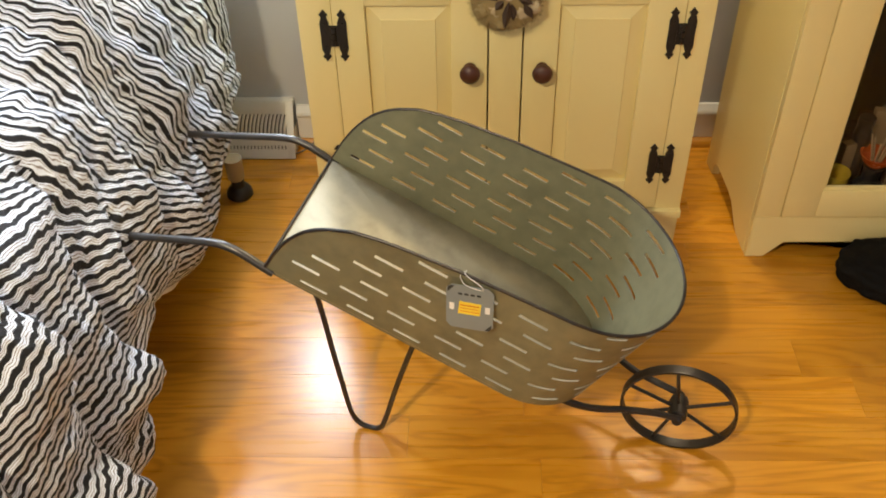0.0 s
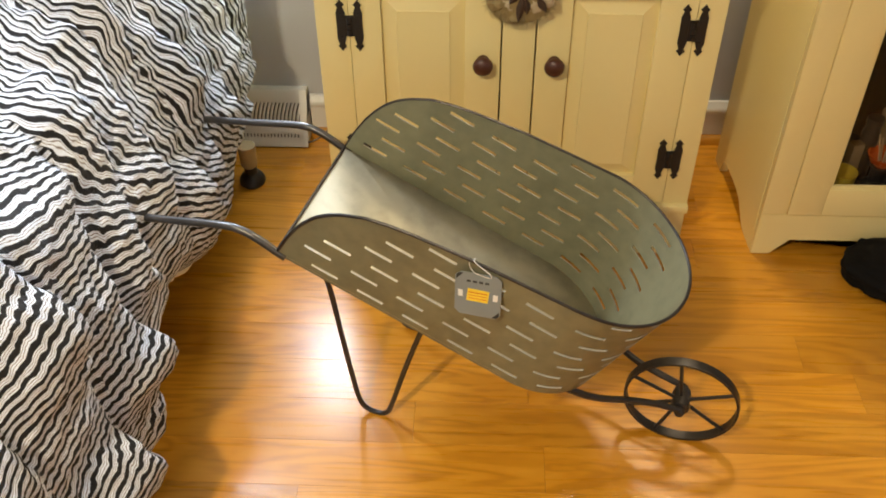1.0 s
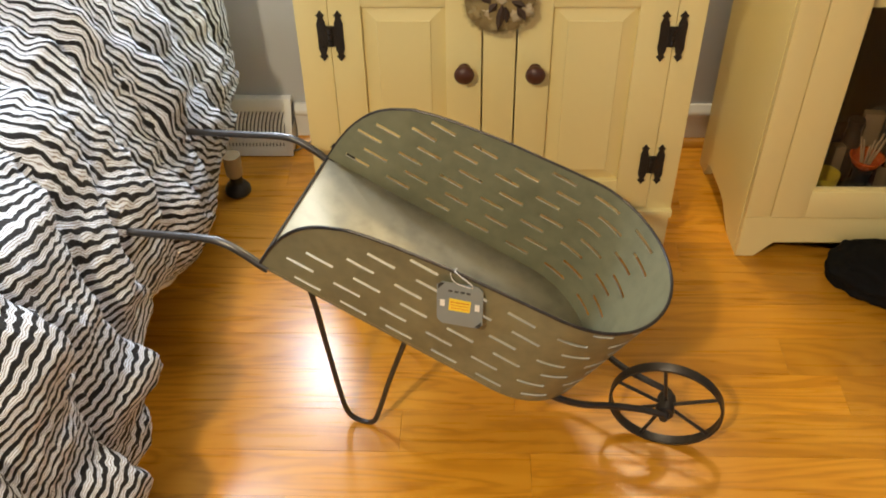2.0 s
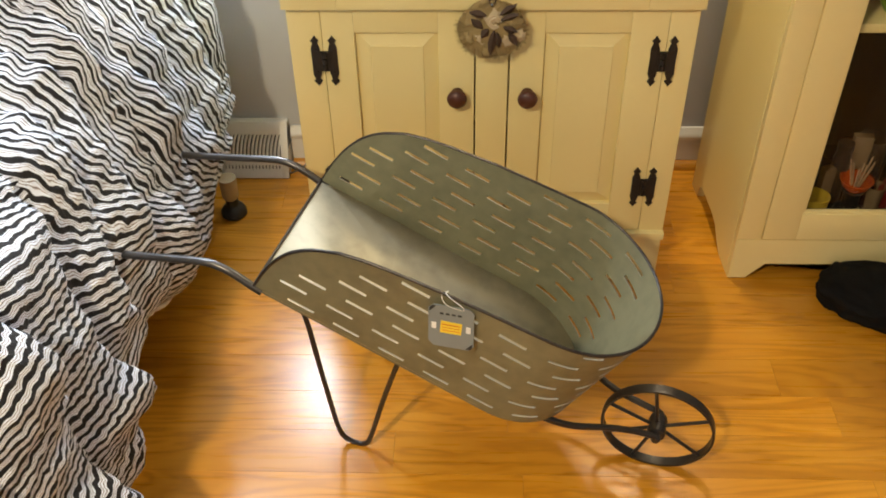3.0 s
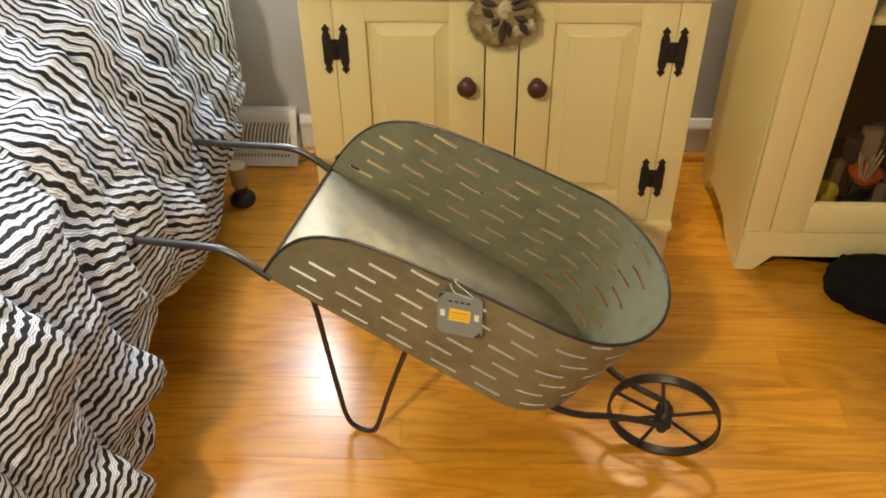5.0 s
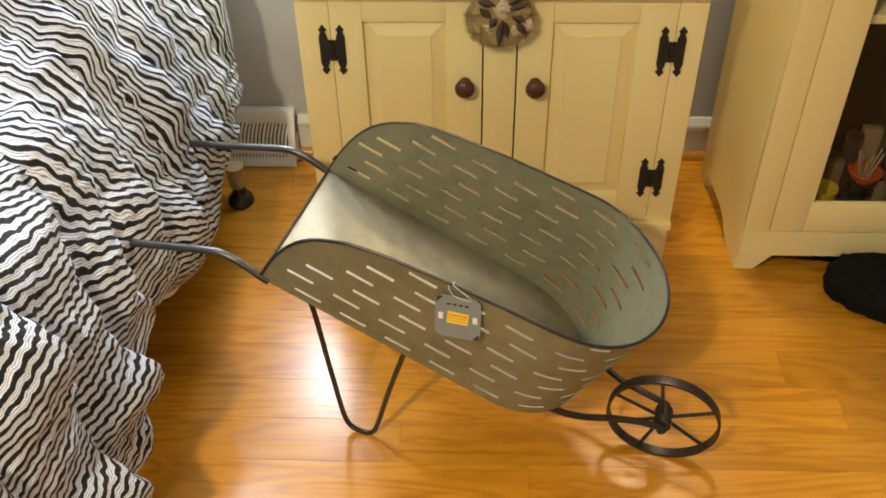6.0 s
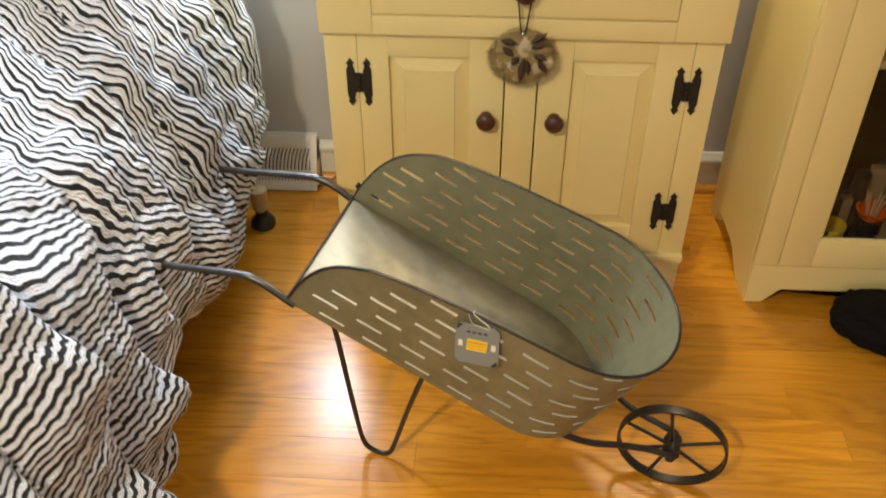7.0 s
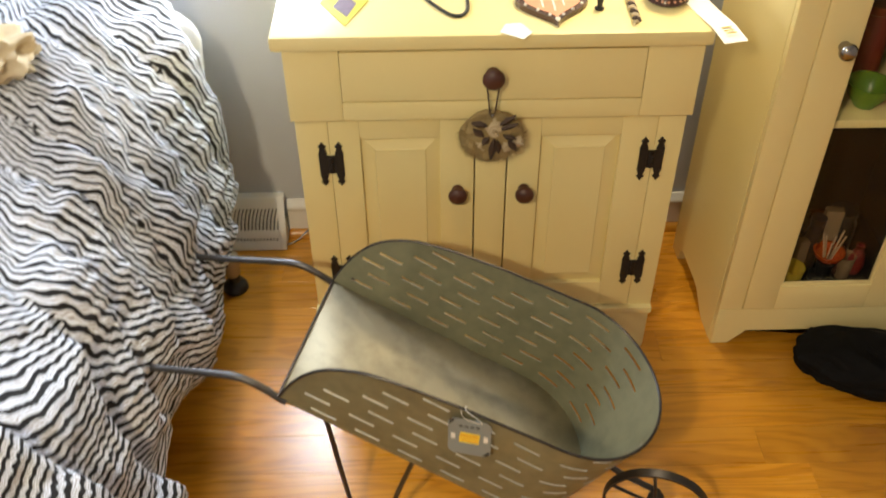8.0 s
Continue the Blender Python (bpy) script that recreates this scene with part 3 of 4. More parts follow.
# ---- glass-fronted display cabinet ----
def display_cabinet():
    x0, x1, y0, y1, zt = 0.626, 1.075, 1.43, 1.770, 1.55
    th = tagged(thing("display_cabinet", (x0 + x1) / 2, (y0 + y1) / 2, 0), "tall cream-white painted cabinet with a glazed door and bracket feet", "cabinet")
    # sides with a bracket cut-out between front and back feet
    for x, nm in ((x0, "side_panel"), (x1 - 0.018, "side_panel")):
        bm = bmesh.new()
        out = [(y0 + 0.018, 0.0), (y0 + 0.076, 0.0), (y0 + 0.098, 0.010), (y0 + 0.140, 0.040), (y0 + 0.17, 0.046), (y1 - 0.075, 0.046), (y1 - 0.056, 0.036), (y1 - 0.046, 0.0), (y1, 0.0), (y1, zt), (y0 + 0.018, zt)]
        splay = 0.055 if x == x0 else 0.0
        slab(bm, out, 0.018, Matrix(((-splay, 0, 1, x + splay * y0), (1, 0, 0, 0), (0, 1, 0, 0), (0, 0, 0, 1))))
        part(nm, bm, WHITE, th)
    # back coloured near-black so the interior looks unlit behind the glass
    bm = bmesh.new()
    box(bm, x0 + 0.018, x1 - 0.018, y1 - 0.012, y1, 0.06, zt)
    part("back_panel", bm, DARKINSIDE, th, "back panel coloured near-black for the unlit interior")
    # face frame: apron with bracket feet, stiles, top rail
    bm = bmesh.new()
    out = [(x0, 0), (x0 + 0.039, 0), (x0 + 0.070, 0.040), (x0 + 0.076, 0.044), (x1 - 0.076, 0.044), (x1 - 0.070, 0.040), (x1 - 0.039, 0), (x1, 0), (x1, 0.112), (x0, 0.112)]
    slab(bm, out, 0.018, Matrix(((1, 0, 0, 0), (0, 0, -1, y0 + 0.018), (0, 1, 0, 0), (0, 0, 0, 1))))
    bmesh.ops.bevel(bm, geom=[e for e in bm.edges if e.calc_length() > 0.03 and abs(e.verts[0].co.y - y0) < 1e-4 and abs(e.verts[1].co.y - y0) < 1e-4], offset=0.002, segments=2, affect="EDGES")
    part("apron", bm, WHITE, th)
    part("face_frame", boxes((x0, 0.6775, y0, y0 + 0.018, 0.112, zt, 0.0015), (1.0235, x1, y0, y0 + 0.018, 0.112, zt, 0.0015),
                             (0.6775, 1.0235, y0, y0 + 0.018, 1.46, zt, 0.0015)), WHITE, th)
    part("top", boxes((x0 - 0.015, x1 + 0.015, y0 - 0.015, y1, zt, zt + 0.022, 0.004)), WHITE, th)
    # bottom in the same shade colour; thin side sheets added to darken the inside
    part("bottom_shelf", boxes((x0 + 0.018, x1 - 0.018, y0 + 0.022, y1 - 0.012, 0.112, 0.130)), DARKINSIDE, th)
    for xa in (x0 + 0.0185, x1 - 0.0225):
        part("shade_lining", boxes((xa, xa + 0.004, y0 + 0.022, y1 - 0.0125, 0.1305, zt - 0.001)), DARKINSIDE, th)
    part("shelf", boxes((x0 + 0.023, x1 - 0.023, y0 + 0.030, y1 - 0.0125, 0.580, 0.598, 0.002)), WHITE, th)
    part("shelf", boxes((x0 + 0.023, x1 - 0.023, y0 + 0.030, y1 - 0.0125, 1.02, 1.038, 0.002)), WHITE, th)
    dx0, dx1, gx0, gx1, gz0, gz1 = 0.6786, 1.0224, 0.748, 0.950, 0.182, 1.38
    bm = bmesh.new()
    for r in ((dx0, gx0, y0 - 0.003, y0 + 0.017, 0.1132, 1.457), (gx1, dx1, y0 - 0.003, y0 + 0.017, 0.1132, 1.457),
              (gx0, gx1, y0 - 0.003, y0 + 0.017, 0.1132, gz0), (gx0, gx1, y0 - 0.003, y0 + 0.017, gz1, 1.457)):
        box(bm, *r, 0.0015)
    door = part("door", bm, WHITE, th, "closed glazed door")
    bm = bmesh.new()
    for r in ((gx0, gx1, y0 + 0.001, y0 + 0.008, gz0, gz0 + 0.007), (gx0, gx1, y0 + 0.001, y0 + 0.008, gz1 - 0.007, gz1),
              (gx0, gx0 + 0.006, y0 + 0.001, y0 + 0.008, gz0 + 0.007, gz1 - 0.007), (gx1 - 0.006, gx1, y0 + 0.001, y0 + 0.008, gz0 + 0.007, gz1 - 0.007)):
        box(bm, *r, 0.001)
    part("glazing_bead", bm, WHITE, door)
    p = part("pane", boxes((gx0 - 0.003, gx1 + 0.003, y0 + 0.009, y0 + 0.012, gz0 - 0.003, gz1 + 0.003)), GLASS, door)
    p.visible_shadow = False
    turned_knob("knob", 0.724, y0 - 0.003, 0.780, CHROME, door, 0.017)
    return th


display_cabinet()


# ---- things in the display cabinet ----
def ware(name, profile, x, y, z, material, label, category, seg=24):
    bm = bmesh.new()
    lathe(bm, profile, pose(x, y, z), seg)
    return tagged(part(name, bm, material), label, category)


def bowl(r, h, t=0.004):
    return [(0, 0), (r * 0.45, 0), (r * 0.5, h * 0.06), (r * 0.85, h * 0.5), (r, h), (r - t, h), (r * 0.8, h * 0.5), (r * 0.4, h * 0.16), (0, h * 0.14)]


def jar(r, h):
    return [(0, 0), (r * 0.8, 0), (r, h * 0.08), (r, h * 0.72), (r * 0.8, h * 0.84), (r * 0.8, h * 0.88), (r * 0.9, h * 0.9), (r * 0.9, h), (0, h)]


def carton(name, x, y, z, sx, sy, sz, rz, material, label, category="box"):
    bm = bmesh.new()
    box(bm, -sx / 2, sx / 2, -sy / 2, sy / 2, 0, sz, 0.003, pose(x, y, z, 0, 0, rz))
    return tagged(part(name, bm, material), label, category)


S0, S1 = 0.130, 0.598
ware("bowl", bowl(0.035, 0.028), 0.872, 1.505, S0 + 0.060, ORANGE, "glossy orange bowl on a dark stand", "bowl")
ware("stand", [(0, 0), (0.028, 0), (0.030, 0.01), (0.018, 0.02), (0.018, 0.046), (0.022, 0.0595), (0, 0.0595)], 0.872, 1.505, S0, BLACKP, "black turned stand under the orange bowl", "stand")
ware("cup", [(0, 0), (0.024, 0), (0.029, 0.05), (0.027, 0.05), (0.022, 0.006), (0, 0.006)], 0.795, 1.497, S0, MUSTARD, "mustard yellow glazed cup", "cup")
ware("jar", jar(0.030, 0.105), 0.835, 1.575, S0, NAVY, "dark blue lidded jar", "jar")
ware("jar", jar(0.034, 0.13), 0.930, 1.60, S0, BLACKP, "black lidded jar on the bottom shelf", "jar")
carton("box", 0.872, 1.60, S0, 0.028, 0.022, 0.125, 12, BROWN, "small brown cardboard box standing upright")
carton("box", 0.795, 1.625, S0, 0.06, 0.05, 0.125, -6, DARKINSIDE, "small dark brown wooden box")
sticks = tagged(thing("dried_sticks", 0.872, 1.505, S0 + 0.066), "tan dried sticks standing in the orange bowl", "sticks")
for a in range(9):
    bm = bmesh.new()
    cx_, cy_ = 0.872 + 0.008 * math.cos(a * 2.4), 1.505 + 0.008 * math.sin(a * 2.4)
    tube(bm, [(cx_, cy_, S0 + 0.066), (cx_ + 0.016 * math.cos(a * 2.4), cy_ + 0.014 * math.sin(a * 2.4), S0 + 0.115 + 0.012 * (a % 3))], 0.0022, 5)
    part("stick", bm, TANWOOD, sticks)
carton("box", 0.893, 1.575, S0, 0.040, 0.020, 0.150, -8, TANCARD, "small dull tan card box standing upright")
carton("box", 0.822, 1.535, S0, 0.026, 0.020, 0.095, 14, TANCARD, "small tan card box behind the yellow cup")
ware("jar", jar(0.019, 0.150), 0.848, 1.548, S0, BLACKP, "tall black lidded jar", "jar")
ware("cup", [(0, 0), (0.017, 0), (0.021, 0.06), (0.019, 0.06), (0.015, 0.006), (0, 0.006)], 0.925, 1.520, S0, TANCARD, "small tan stoneware cup", "cup")
ware("vase", [(0, 0), (0.014, 0), (0.021, 0.025), (0.017, 0.05), (0.008, 0.07), (0.011, 0.08), (0.007, 0.08), (0.005, 0.07), (0, 0.065)], 0.955, 1.53, S0, REDP, "small dark red glazed vase", "vase")
ware("jar", jar(0.022, 0.07), 0.905, 1.535, S0, BROWN, "small dark brown jar", "jar")
ware("bowl", bowl(0.044, 0.052), 0.842, 1.515, S1, GREEN, "round green glazed bowl", "bowl")
ware("jar", jar(0.040, 0.12), 0.935, 1.545, S1, ORANGE, "orange glazed lidded jar", "jar")
ware("jar", jar(0.036, 0.17), 0.865, 1.62, S1, REDP, "tall dark red jar", "jar")
ware("cup", [(0, 0), (0.022, 0), (0.027, 0.055), (0.025, 0.055), (0.02, 0.006), (0, 0.006)], 0.79, 1.60, S1, CHROME, "silver coloured metal cup on the shelf", "cup")
carton("box", 0.80, 1.70, S1, 0.09, 0.05, 0.16, 5, NAVY, "dark blue box at the back of the shelf")


# small clutter crowding the lower compartment
rnd = random.Random(21)
for i, (mt, what) in enumerate(((CREAM, "cream"), (REDP, "dark red"), (BLACKP, "black"), (MUSTARD, "mustard"), (CHROME, "silver"), (BROWN, "brown"), (CREAM, "cream"),
                                (NAVY, "dark blue"), (PAPER, "white"), (BLACKP, "black"), (ORANGE, "orange"), (BROWN, "brown"), (MUSTARD, "mustard"), (PAPER, "white"))):
    r, hh = rnd.uniform(0.009, 0.015), rnd.uniform(0.035, 0.085)
    gx, gy = 0.765 + 0.2 * ((i * 0.618) % 1.0), 1.640 + 0.018 * (i % 3)
    lift = 0.0
    if 0.82 < gx < 0.93:
        gy = 1.545 + 0.012 * (i % 2)
        gx = 0.815 + 0.12 * ((i * 0.381) % 1.0)
    prof = [(0, 0), (r, 0), (r * 1.05, hh * 0.3), (r * 0.5, hh * 0.55), (r * 0.75, hh * 0.75), (r * 0.6, hh * 0.95), (0, hh)] if i % 2 else jar(r, hh)
    tagged(ware("trinket", prof, gx, gy, S0, mt, "small %s glazed trinket crowded on the shelf" % what, "trinket", 14), group="trinkets on the shelf")


# ---- black bag on the floor ----
def black_bag():
    th = tagged(thing("bag", 0.97, 1.34, 0), "slumped shiny black leather bag on the floor", "bag")
    bm = bmesh.new()
    vs = lump(bm, Matrix(), 0.10, 3.0, 5, 1.3)
    for v in vs:
        c = v.co
        k = 0.10 * noise.noise(c * 3.1 + Vector((5, 1, 2))) + 0.05 * noise.noise(c * 8 + Vector((1, 9, 2)))
        c *= 1 + k
        z = max(c.z, -0.55)
        crease = 0.05 * abs(math.sin(6 * c.x + 3 * c.y + 2 * noise.noise(c * 2)))
        X, Y = math.copysign(abs(c.x) ** 0.75, c.x), math.copysign(abs(c.y) ** 0.8, c.y)
        v.co = Vector((1.000 + 0.200 * X, 1.322 - 0.045 * X + 0.098 * Y, 0.045 + (0.060 - crease * 0.2) * z))
    zmin = min(v.co.z for v in vs)
    for v in vs:
        v.co.z -= zmin
    part("bag_body", bm, LEATHER, th, smooth=60)
    bm = bmesh.new()
    tube(bm, smooth_path([(0.93, 1.32, 0.095), (0.955, 1.28, 0.10), (1.00, 1.265, 0.085), (1.06, 1.28, 0.09), (1.08, 1.33, 0.09)]), 0.006, 8)
    part("strap", bm, LEATHER, th)


black_bag()


# ---- ornament hanging from the drawer knob ----
def ornament():
    cx, cy, cz, R = 0.0960, CY - 0.030, 0.619, 0.060
    th = tagged(thing("hanging_ornament", cx, cy, cz), "round dried-grass ornament with cream fabric rose on dark cord", "ornament")
    bm = bmesh.new()
    lump(bm, scaled(cx, cy, cz, R * 1.0, 0.022, R * 0.92), 0.08, 1.0, 4, 3.5)
    part("pad", bm, STRAW, th, smooth=60)
    rnd = random.Random(5)
    bm = bmesh.new()
    for i in range(2600):
        a, q = rnd.uniform(0, 2 * math.pi), rnd.uniform(0.35, 1.0)
        p = Vector((cx + math.cos(a) * R * q, cy - 0.017 * math.sqrt(1 - 0.8 * q * q) + rnd.uniform(-0.002, 0.004), cz + math.sin(a) * R * 0.86 * q))
        d = Vector((math.cos(a) + rnd.uniform(-.6, .6), rnd.uniform(-0.5, 0.1), math.sin(a) + rnd.uniform(-.6, .6))).normalized() * rnd.uniform(0.006, 0.013)
        s = d.cross(Vector((0, 1, 0))).normalized() * 0.0006
        bm.faces.new([bm.verts.new(p + s), bm.verts.new(p - s), bm.verts.new(p + d)])
    tagged(part("grass_fringe", bm, STRAW, th, "fuzzy dried-grass fringe", smooth=0), kind="stuff")
    # folded cloth rose, puffs and pale leaves
    for px, pz, r, m, nm in ((0.004, 0.026, 0.019, LINEN, "fabric_rose"), (-0.030, 0.024, 0.017, STRAW, "fabric_puff"), (0.036, 0.022, 0.016, STRAW, "fabric_puff"),
                             (-0.018, -0.008, 0.016, LINEN, "fabric_puff"), (0.024, -0.012, 0.017, LINEN, "fabric_puff"), (-0.004, -0.034, 0.014, STRAW, "fabric_puff"),
                             (-0.040, -0.010, 0.014, STRAW, "fabric_puff"), (0.046, -0.004, 0.012, LINEN, "fabric_puff")):
        bm = bmesh.new()
        lump(bm, scaled(cx + px, cy - 0.013, cz + pz, r, 0.009, r * 0.9, 0, px * 900, 0), 0.55, px * 90 + pz * 60 + 2, 3, 2.6)
        part(nm, bm, m, th, "cream fabric rose" if nm == "fabric_rose" else "", smooth=60)
    for ring, (rr, tilt) in enumerate(((0.012, 0.5), (0.007, 0.2))):
        bm = bmesh.new()
        tube(bm, smooth_path([(cx + 0.004 + rr * math.cos(a) * (1 - 0.1 * (a % 2)), cy - 0.023 - 0.002 * ring, cz + 0.026 + rr * math.sin(a)) for a in (0, 1.1, 2.2, 3.4, 4.6, 5.5)]), 0.0030, 6)
        part("petal", bm, LINEN, th)
    for a, l, ox, oz in ((168, 0.030, -0.010, 0.038), (35, 0.034, 0.014, 0.040), (140, 0.026, -0.016, 0.014), (-60, 0.030, 0.030, 0.006), (20, 0.032, 0.016, 0.030), (-20, 0.026, 0.020, 0.016), (-98, 0.050, 0.004, 0.010), (-84, 0.030, 0.009, 0.006), (-130, 0.020, -0.006, 0.012)):
        bm = bmesh.new()
        d = Vector((math.cos(radians(a)), 0, math.sin(radians(a))))
        s = Vector((-d.z, 0, d.x))
        p0 = Vector((cx + ox, cy - 0.024, cz + oz))
        rows_ = [(0, 0.001), (0.25, 0.0055), (0.5, 0.0075), (0.75, 0.005), (1.0, 0.0004)]
        lf = [bm.verts.new(p0 + d * l * f + s * w + Vector((0, -0.0015, 0))) for f, w in rows_]
        rt = [bm.verts.new(p0 + d * l * f - s * w + Vector((0, 0.0005, 0))) for f, w in rows_]
        md = [bm.verts.new(p0 + d * l * f + Vector((0, -0.0045, 0))) for f, w in rows_]
        bk = [bm.verts.new(p0 + d * l * f + Vector((0, 0.0035, 0))) for f, w in rows_]
        for k in range(4):
            for u, w in ((lf, md), (md, rt), (rt, bk), (bk, lf)):
                bm.faces.new((u[k], u[k + 1], w[k + 1], w[k]))
        part("leaf", bm, BARK, th, "dark brown dried leaf")
    bm = bmesh.new()
    kx, ky, kz = 0.096, CY - 0.0345, 0.748
    loop = [(cx - 0.004, cy - 0.006, cz + 0.048), (kx - 0.009, ky - 0.004, kz - 0.035), (kx - 0.012, ky, kz - 0.005), (kx, ky, kz + 0.0125), (kx + 0.012, ky, kz - 0.005), (kx + 0.009, ky - 0.004, kz - 0.035), (cx + 0.004, cy - 0.006, cz + 0.048)]
    tube(bm, smooth_path(loop), 0.0016, 6)
    part("cord", bm, BARK, th)
    bm = bmesh.new()
    lump(bm, scaled(cx, cy - 0.008, cz + 0.050, 0.0042, 0.0042, 0.0042), 0.0, 0, 2)
    part("bead", bm, CHROME, th, "small shiny bead")


ornament()


# ---- things on top of the cabinet ----
TOP = 0.8322


def top_things():
    card = tagged(thing("card", -0.165, 1.49, TOP), "yellow-green square card with a purple-grey print", "card")
    m = pose(-0.168, 1.491, TOP + 0.0004, 0, 0, 4)
    bm = bmesh.new()
    slab(bm, [(0, -0.060), (0.044, 0.030), (0.0, 0.110), (-0.044, 0.030)], 0.0015, m)
    part("sheet", bm, LIME, card, smooth=0)
    bm = bmesh.new()
    slab(bm, [(0.004, -0.030), (0.022, 0.020), (0.0, 0.060), (-0.020, 0.010)], 0.0006, m @ pose(0, 0, 0.0016))
    part("print", bm, PURPLE, card, "purple-grey print", smooth=0)

    wire = tagged(thing("wire_stand", 0.03, 1.50, TOP), "black bent-wire stand lying on the cabinet top", "stand")
    bm = bmesh.new()
    z = TOP + 0.0035
    tube(bm, smooth_path([(-0.055, 1.60, z), (-0.025, 1.53, z), (0.010, 1.475, z), (0.030, 1.457, z), (0.046, 1.464, z), (0.053, 1.49, z), (0.050, 1.54, z), (0.03, 1.60, z), (0.0, 1.63, z)]), 0.0034, 8)
    part("wire", bm, BLACKP, wire)

    tray = tagged(thing("heart_tray", 0.205, 1.49, TOP), "heart-shaped dark tray with a pearl bead border and copper picture", "tray")

    def heart(k):
        pts = []
        for i in range(40):
            a = 2 * math.pi * i / 40
            x = math.sin(a) ** 3 * 0.066
            y = (13 * math.cos(a) - 5 * math.cos(2 * a) - 2 * math.cos(3 * a) - math.cos(4 * a)) / 17 * 0.075
            pts.append((x * k, y * k))
        return pts
    m = pose(0.205, 1.488, TOP + 0.0002, 0, 0, 2)
    bm = bmesh.new()
    slab(bm, heart(1.0), 0.010, m)
    part("tray_base", bm, BROWN, tray)
    bm = bmesh.new()
    slab(bm, heart(0.78), 0.001, m @ pose(0, 0, 0.0102))
    part("picture", bm, COPPER, tray, "pinkish copper picture")
    bm = bmesh.new()
    for x, w in ((-0.02, 0.02), (0.0, 0.034), (0.018, 0.016)):
        slab(bm, [(x - 0.0015, -w), (x + 0.0015, -w), (x + 0.0015, w), (x - 0.0015, w)], 0.0006, m @ pose(0, 0.002, 0.0114))
    part("print_line", bm, PAPER, tray, smooth=0)
    for i, (x, y) in enumerate(heart(0.89)):
        if i % 2 == 0:
            bm = bmesh.new()
            lump(bm, m @ scaled(x, y, 0.0115, 0.0034, 0.0034, 0.003), 0, 0, 1)
            part("bead", bm, BEAD, tray)

    tag = tagged(thing("paper_tag", 0.135, 1.40, TOP), "small white paper tag overhanging the cabinet top's edge", "tag")
    bm = bmesh.new()
    slab(bm, [(-0.030, 0.012), (0.006, -0.017), (0.026, 0.004), (0.012, 0.04), (-0.015, 0.04)], 0.0006, pose(0.136, 1.392, TOP + 0.0005, 0, 0, 6))
    part("paper", bm, PAPER, tag, smooth=0)

    fig = tagged(thing("figurine", 0.288, 1.48, TOP), "tiny dark metal figurine", "figurine")
    bm = bmesh.new()
    lathe(bm, [(0, 0), (0.008, 0), (0.009, 0.003), (0.004, 0.006), (0.006, 0.016), (0.007, 0.022), (0.003, 0.03), (0.005, 0.035), (0, 0.04)], pose(0.288, 1.48, TOP + 0.0002), 14)
    part("figure", bm, IRON, fig)

    tw = tagged(thing("twisted_cord", 0.345, 1.45, TOP), "short brown twisted cord with tan strands", "cord")
    for k, mm in ((0, BARK), (1, LINEN)):
        bm = bmesh.new()
        pts = [(0.345 + 0.005 * math.cos(j * 0.9 + k * math.pi), 1.418 + 0.10 * j / 26, TOP + 0.0075 + 0.0045 * math.sin(j * 0.9 + k * math.pi)) for j in range(27)]
        tube(bm, pts, 0.0028, 6)
        part("strand", bm, mm, tw)

    pot = tagged(thing("candle_pot", 0.416, 1.517, TOP), "round brown pot with a beaded foot", "pot")
    bm = bmesh.new()
    lathe(bm, [(0, 0), (0.036, 0), (0.040, 0.004), (0.038, 0.010), (0.033, 0.016), (0.036, 0.05), (0.038, 0.08), (0.034, 0.08), (0.032, 0.05), (0.028, 0.02), (0, 0.018)], pose(0.416, 1.517, TOP + 0.0002), 28)
    part("bowl", bm, BROWN, pot)
    for i in range(22):
        a = 2 * math.pi * i / 22
        bm = bmesh.new()
        lump(bm, scaled(0.416 + 0.0385 * math.cos(a), 1.517 + 0.0385 * math.sin(a), TOP + 0.0115, 0.003, 0.003, 0.003), 0, 0, 1)
        part("bead", bm, COPPER, pot)

    pp = tagged(thing("paper_label", 0.47, 1.46, TOP), "white paper label with faint print hanging over the cabinet's corner", "label")
    bm = bmesh.new()
    m = pose(0.478, 1.462, TOP + 0.0006, 0, 0, 14)
    pts = [(-0.022, 0.065, 0.0), (0.022, 0.065, 0.0), (0.022, 0.0, 0.0), (-0.022, 0.0, 0.0), (0.022, -0.06, 0.003), (-0.022, -0.06, 0.003), (0.023, -0.105, -0.004), (-0.021, -0.105, -0.004)]
    v = [bm.verts.new(m @ Vector(p)) for p in pts] + [bm.verts.new(m @ (Vector(p) + Vector((0, 0, 0.0006)))) for p in pts]
    for q in ((0, 1, 2, 3), (3, 2, 4, 5), (5, 4, 6, 7)):
        bm.faces.new([v[i] for i in q])
        bm.faces.new([v[i + 8] for i in reversed(q)])
    for a, b in ((0, 1), (1, 2), (2, 4), (4, 6), (6, 7), (7, 5), (5, 3), (3, 0)):
        bm.faces.new((v[a], v[b], v[b + 8], v[a + 8]))
    part("paper", bm, PAPER, pp, smooth=0)
    bm = bmesh.new()
    for k in range(3):
        slab(bm, [(-0.008, -0.064 - k * 0.01), (0.010, -0.064 - k * 0.01), (0.010, -0.067 - k * 0.01), (-0.008, -0.067 - k * 0.01)], 0.0003, m @ pose(0, 0, 0.0040))
    part("print_line", bm, MUSTARD, pp, smooth=0)


top_things()


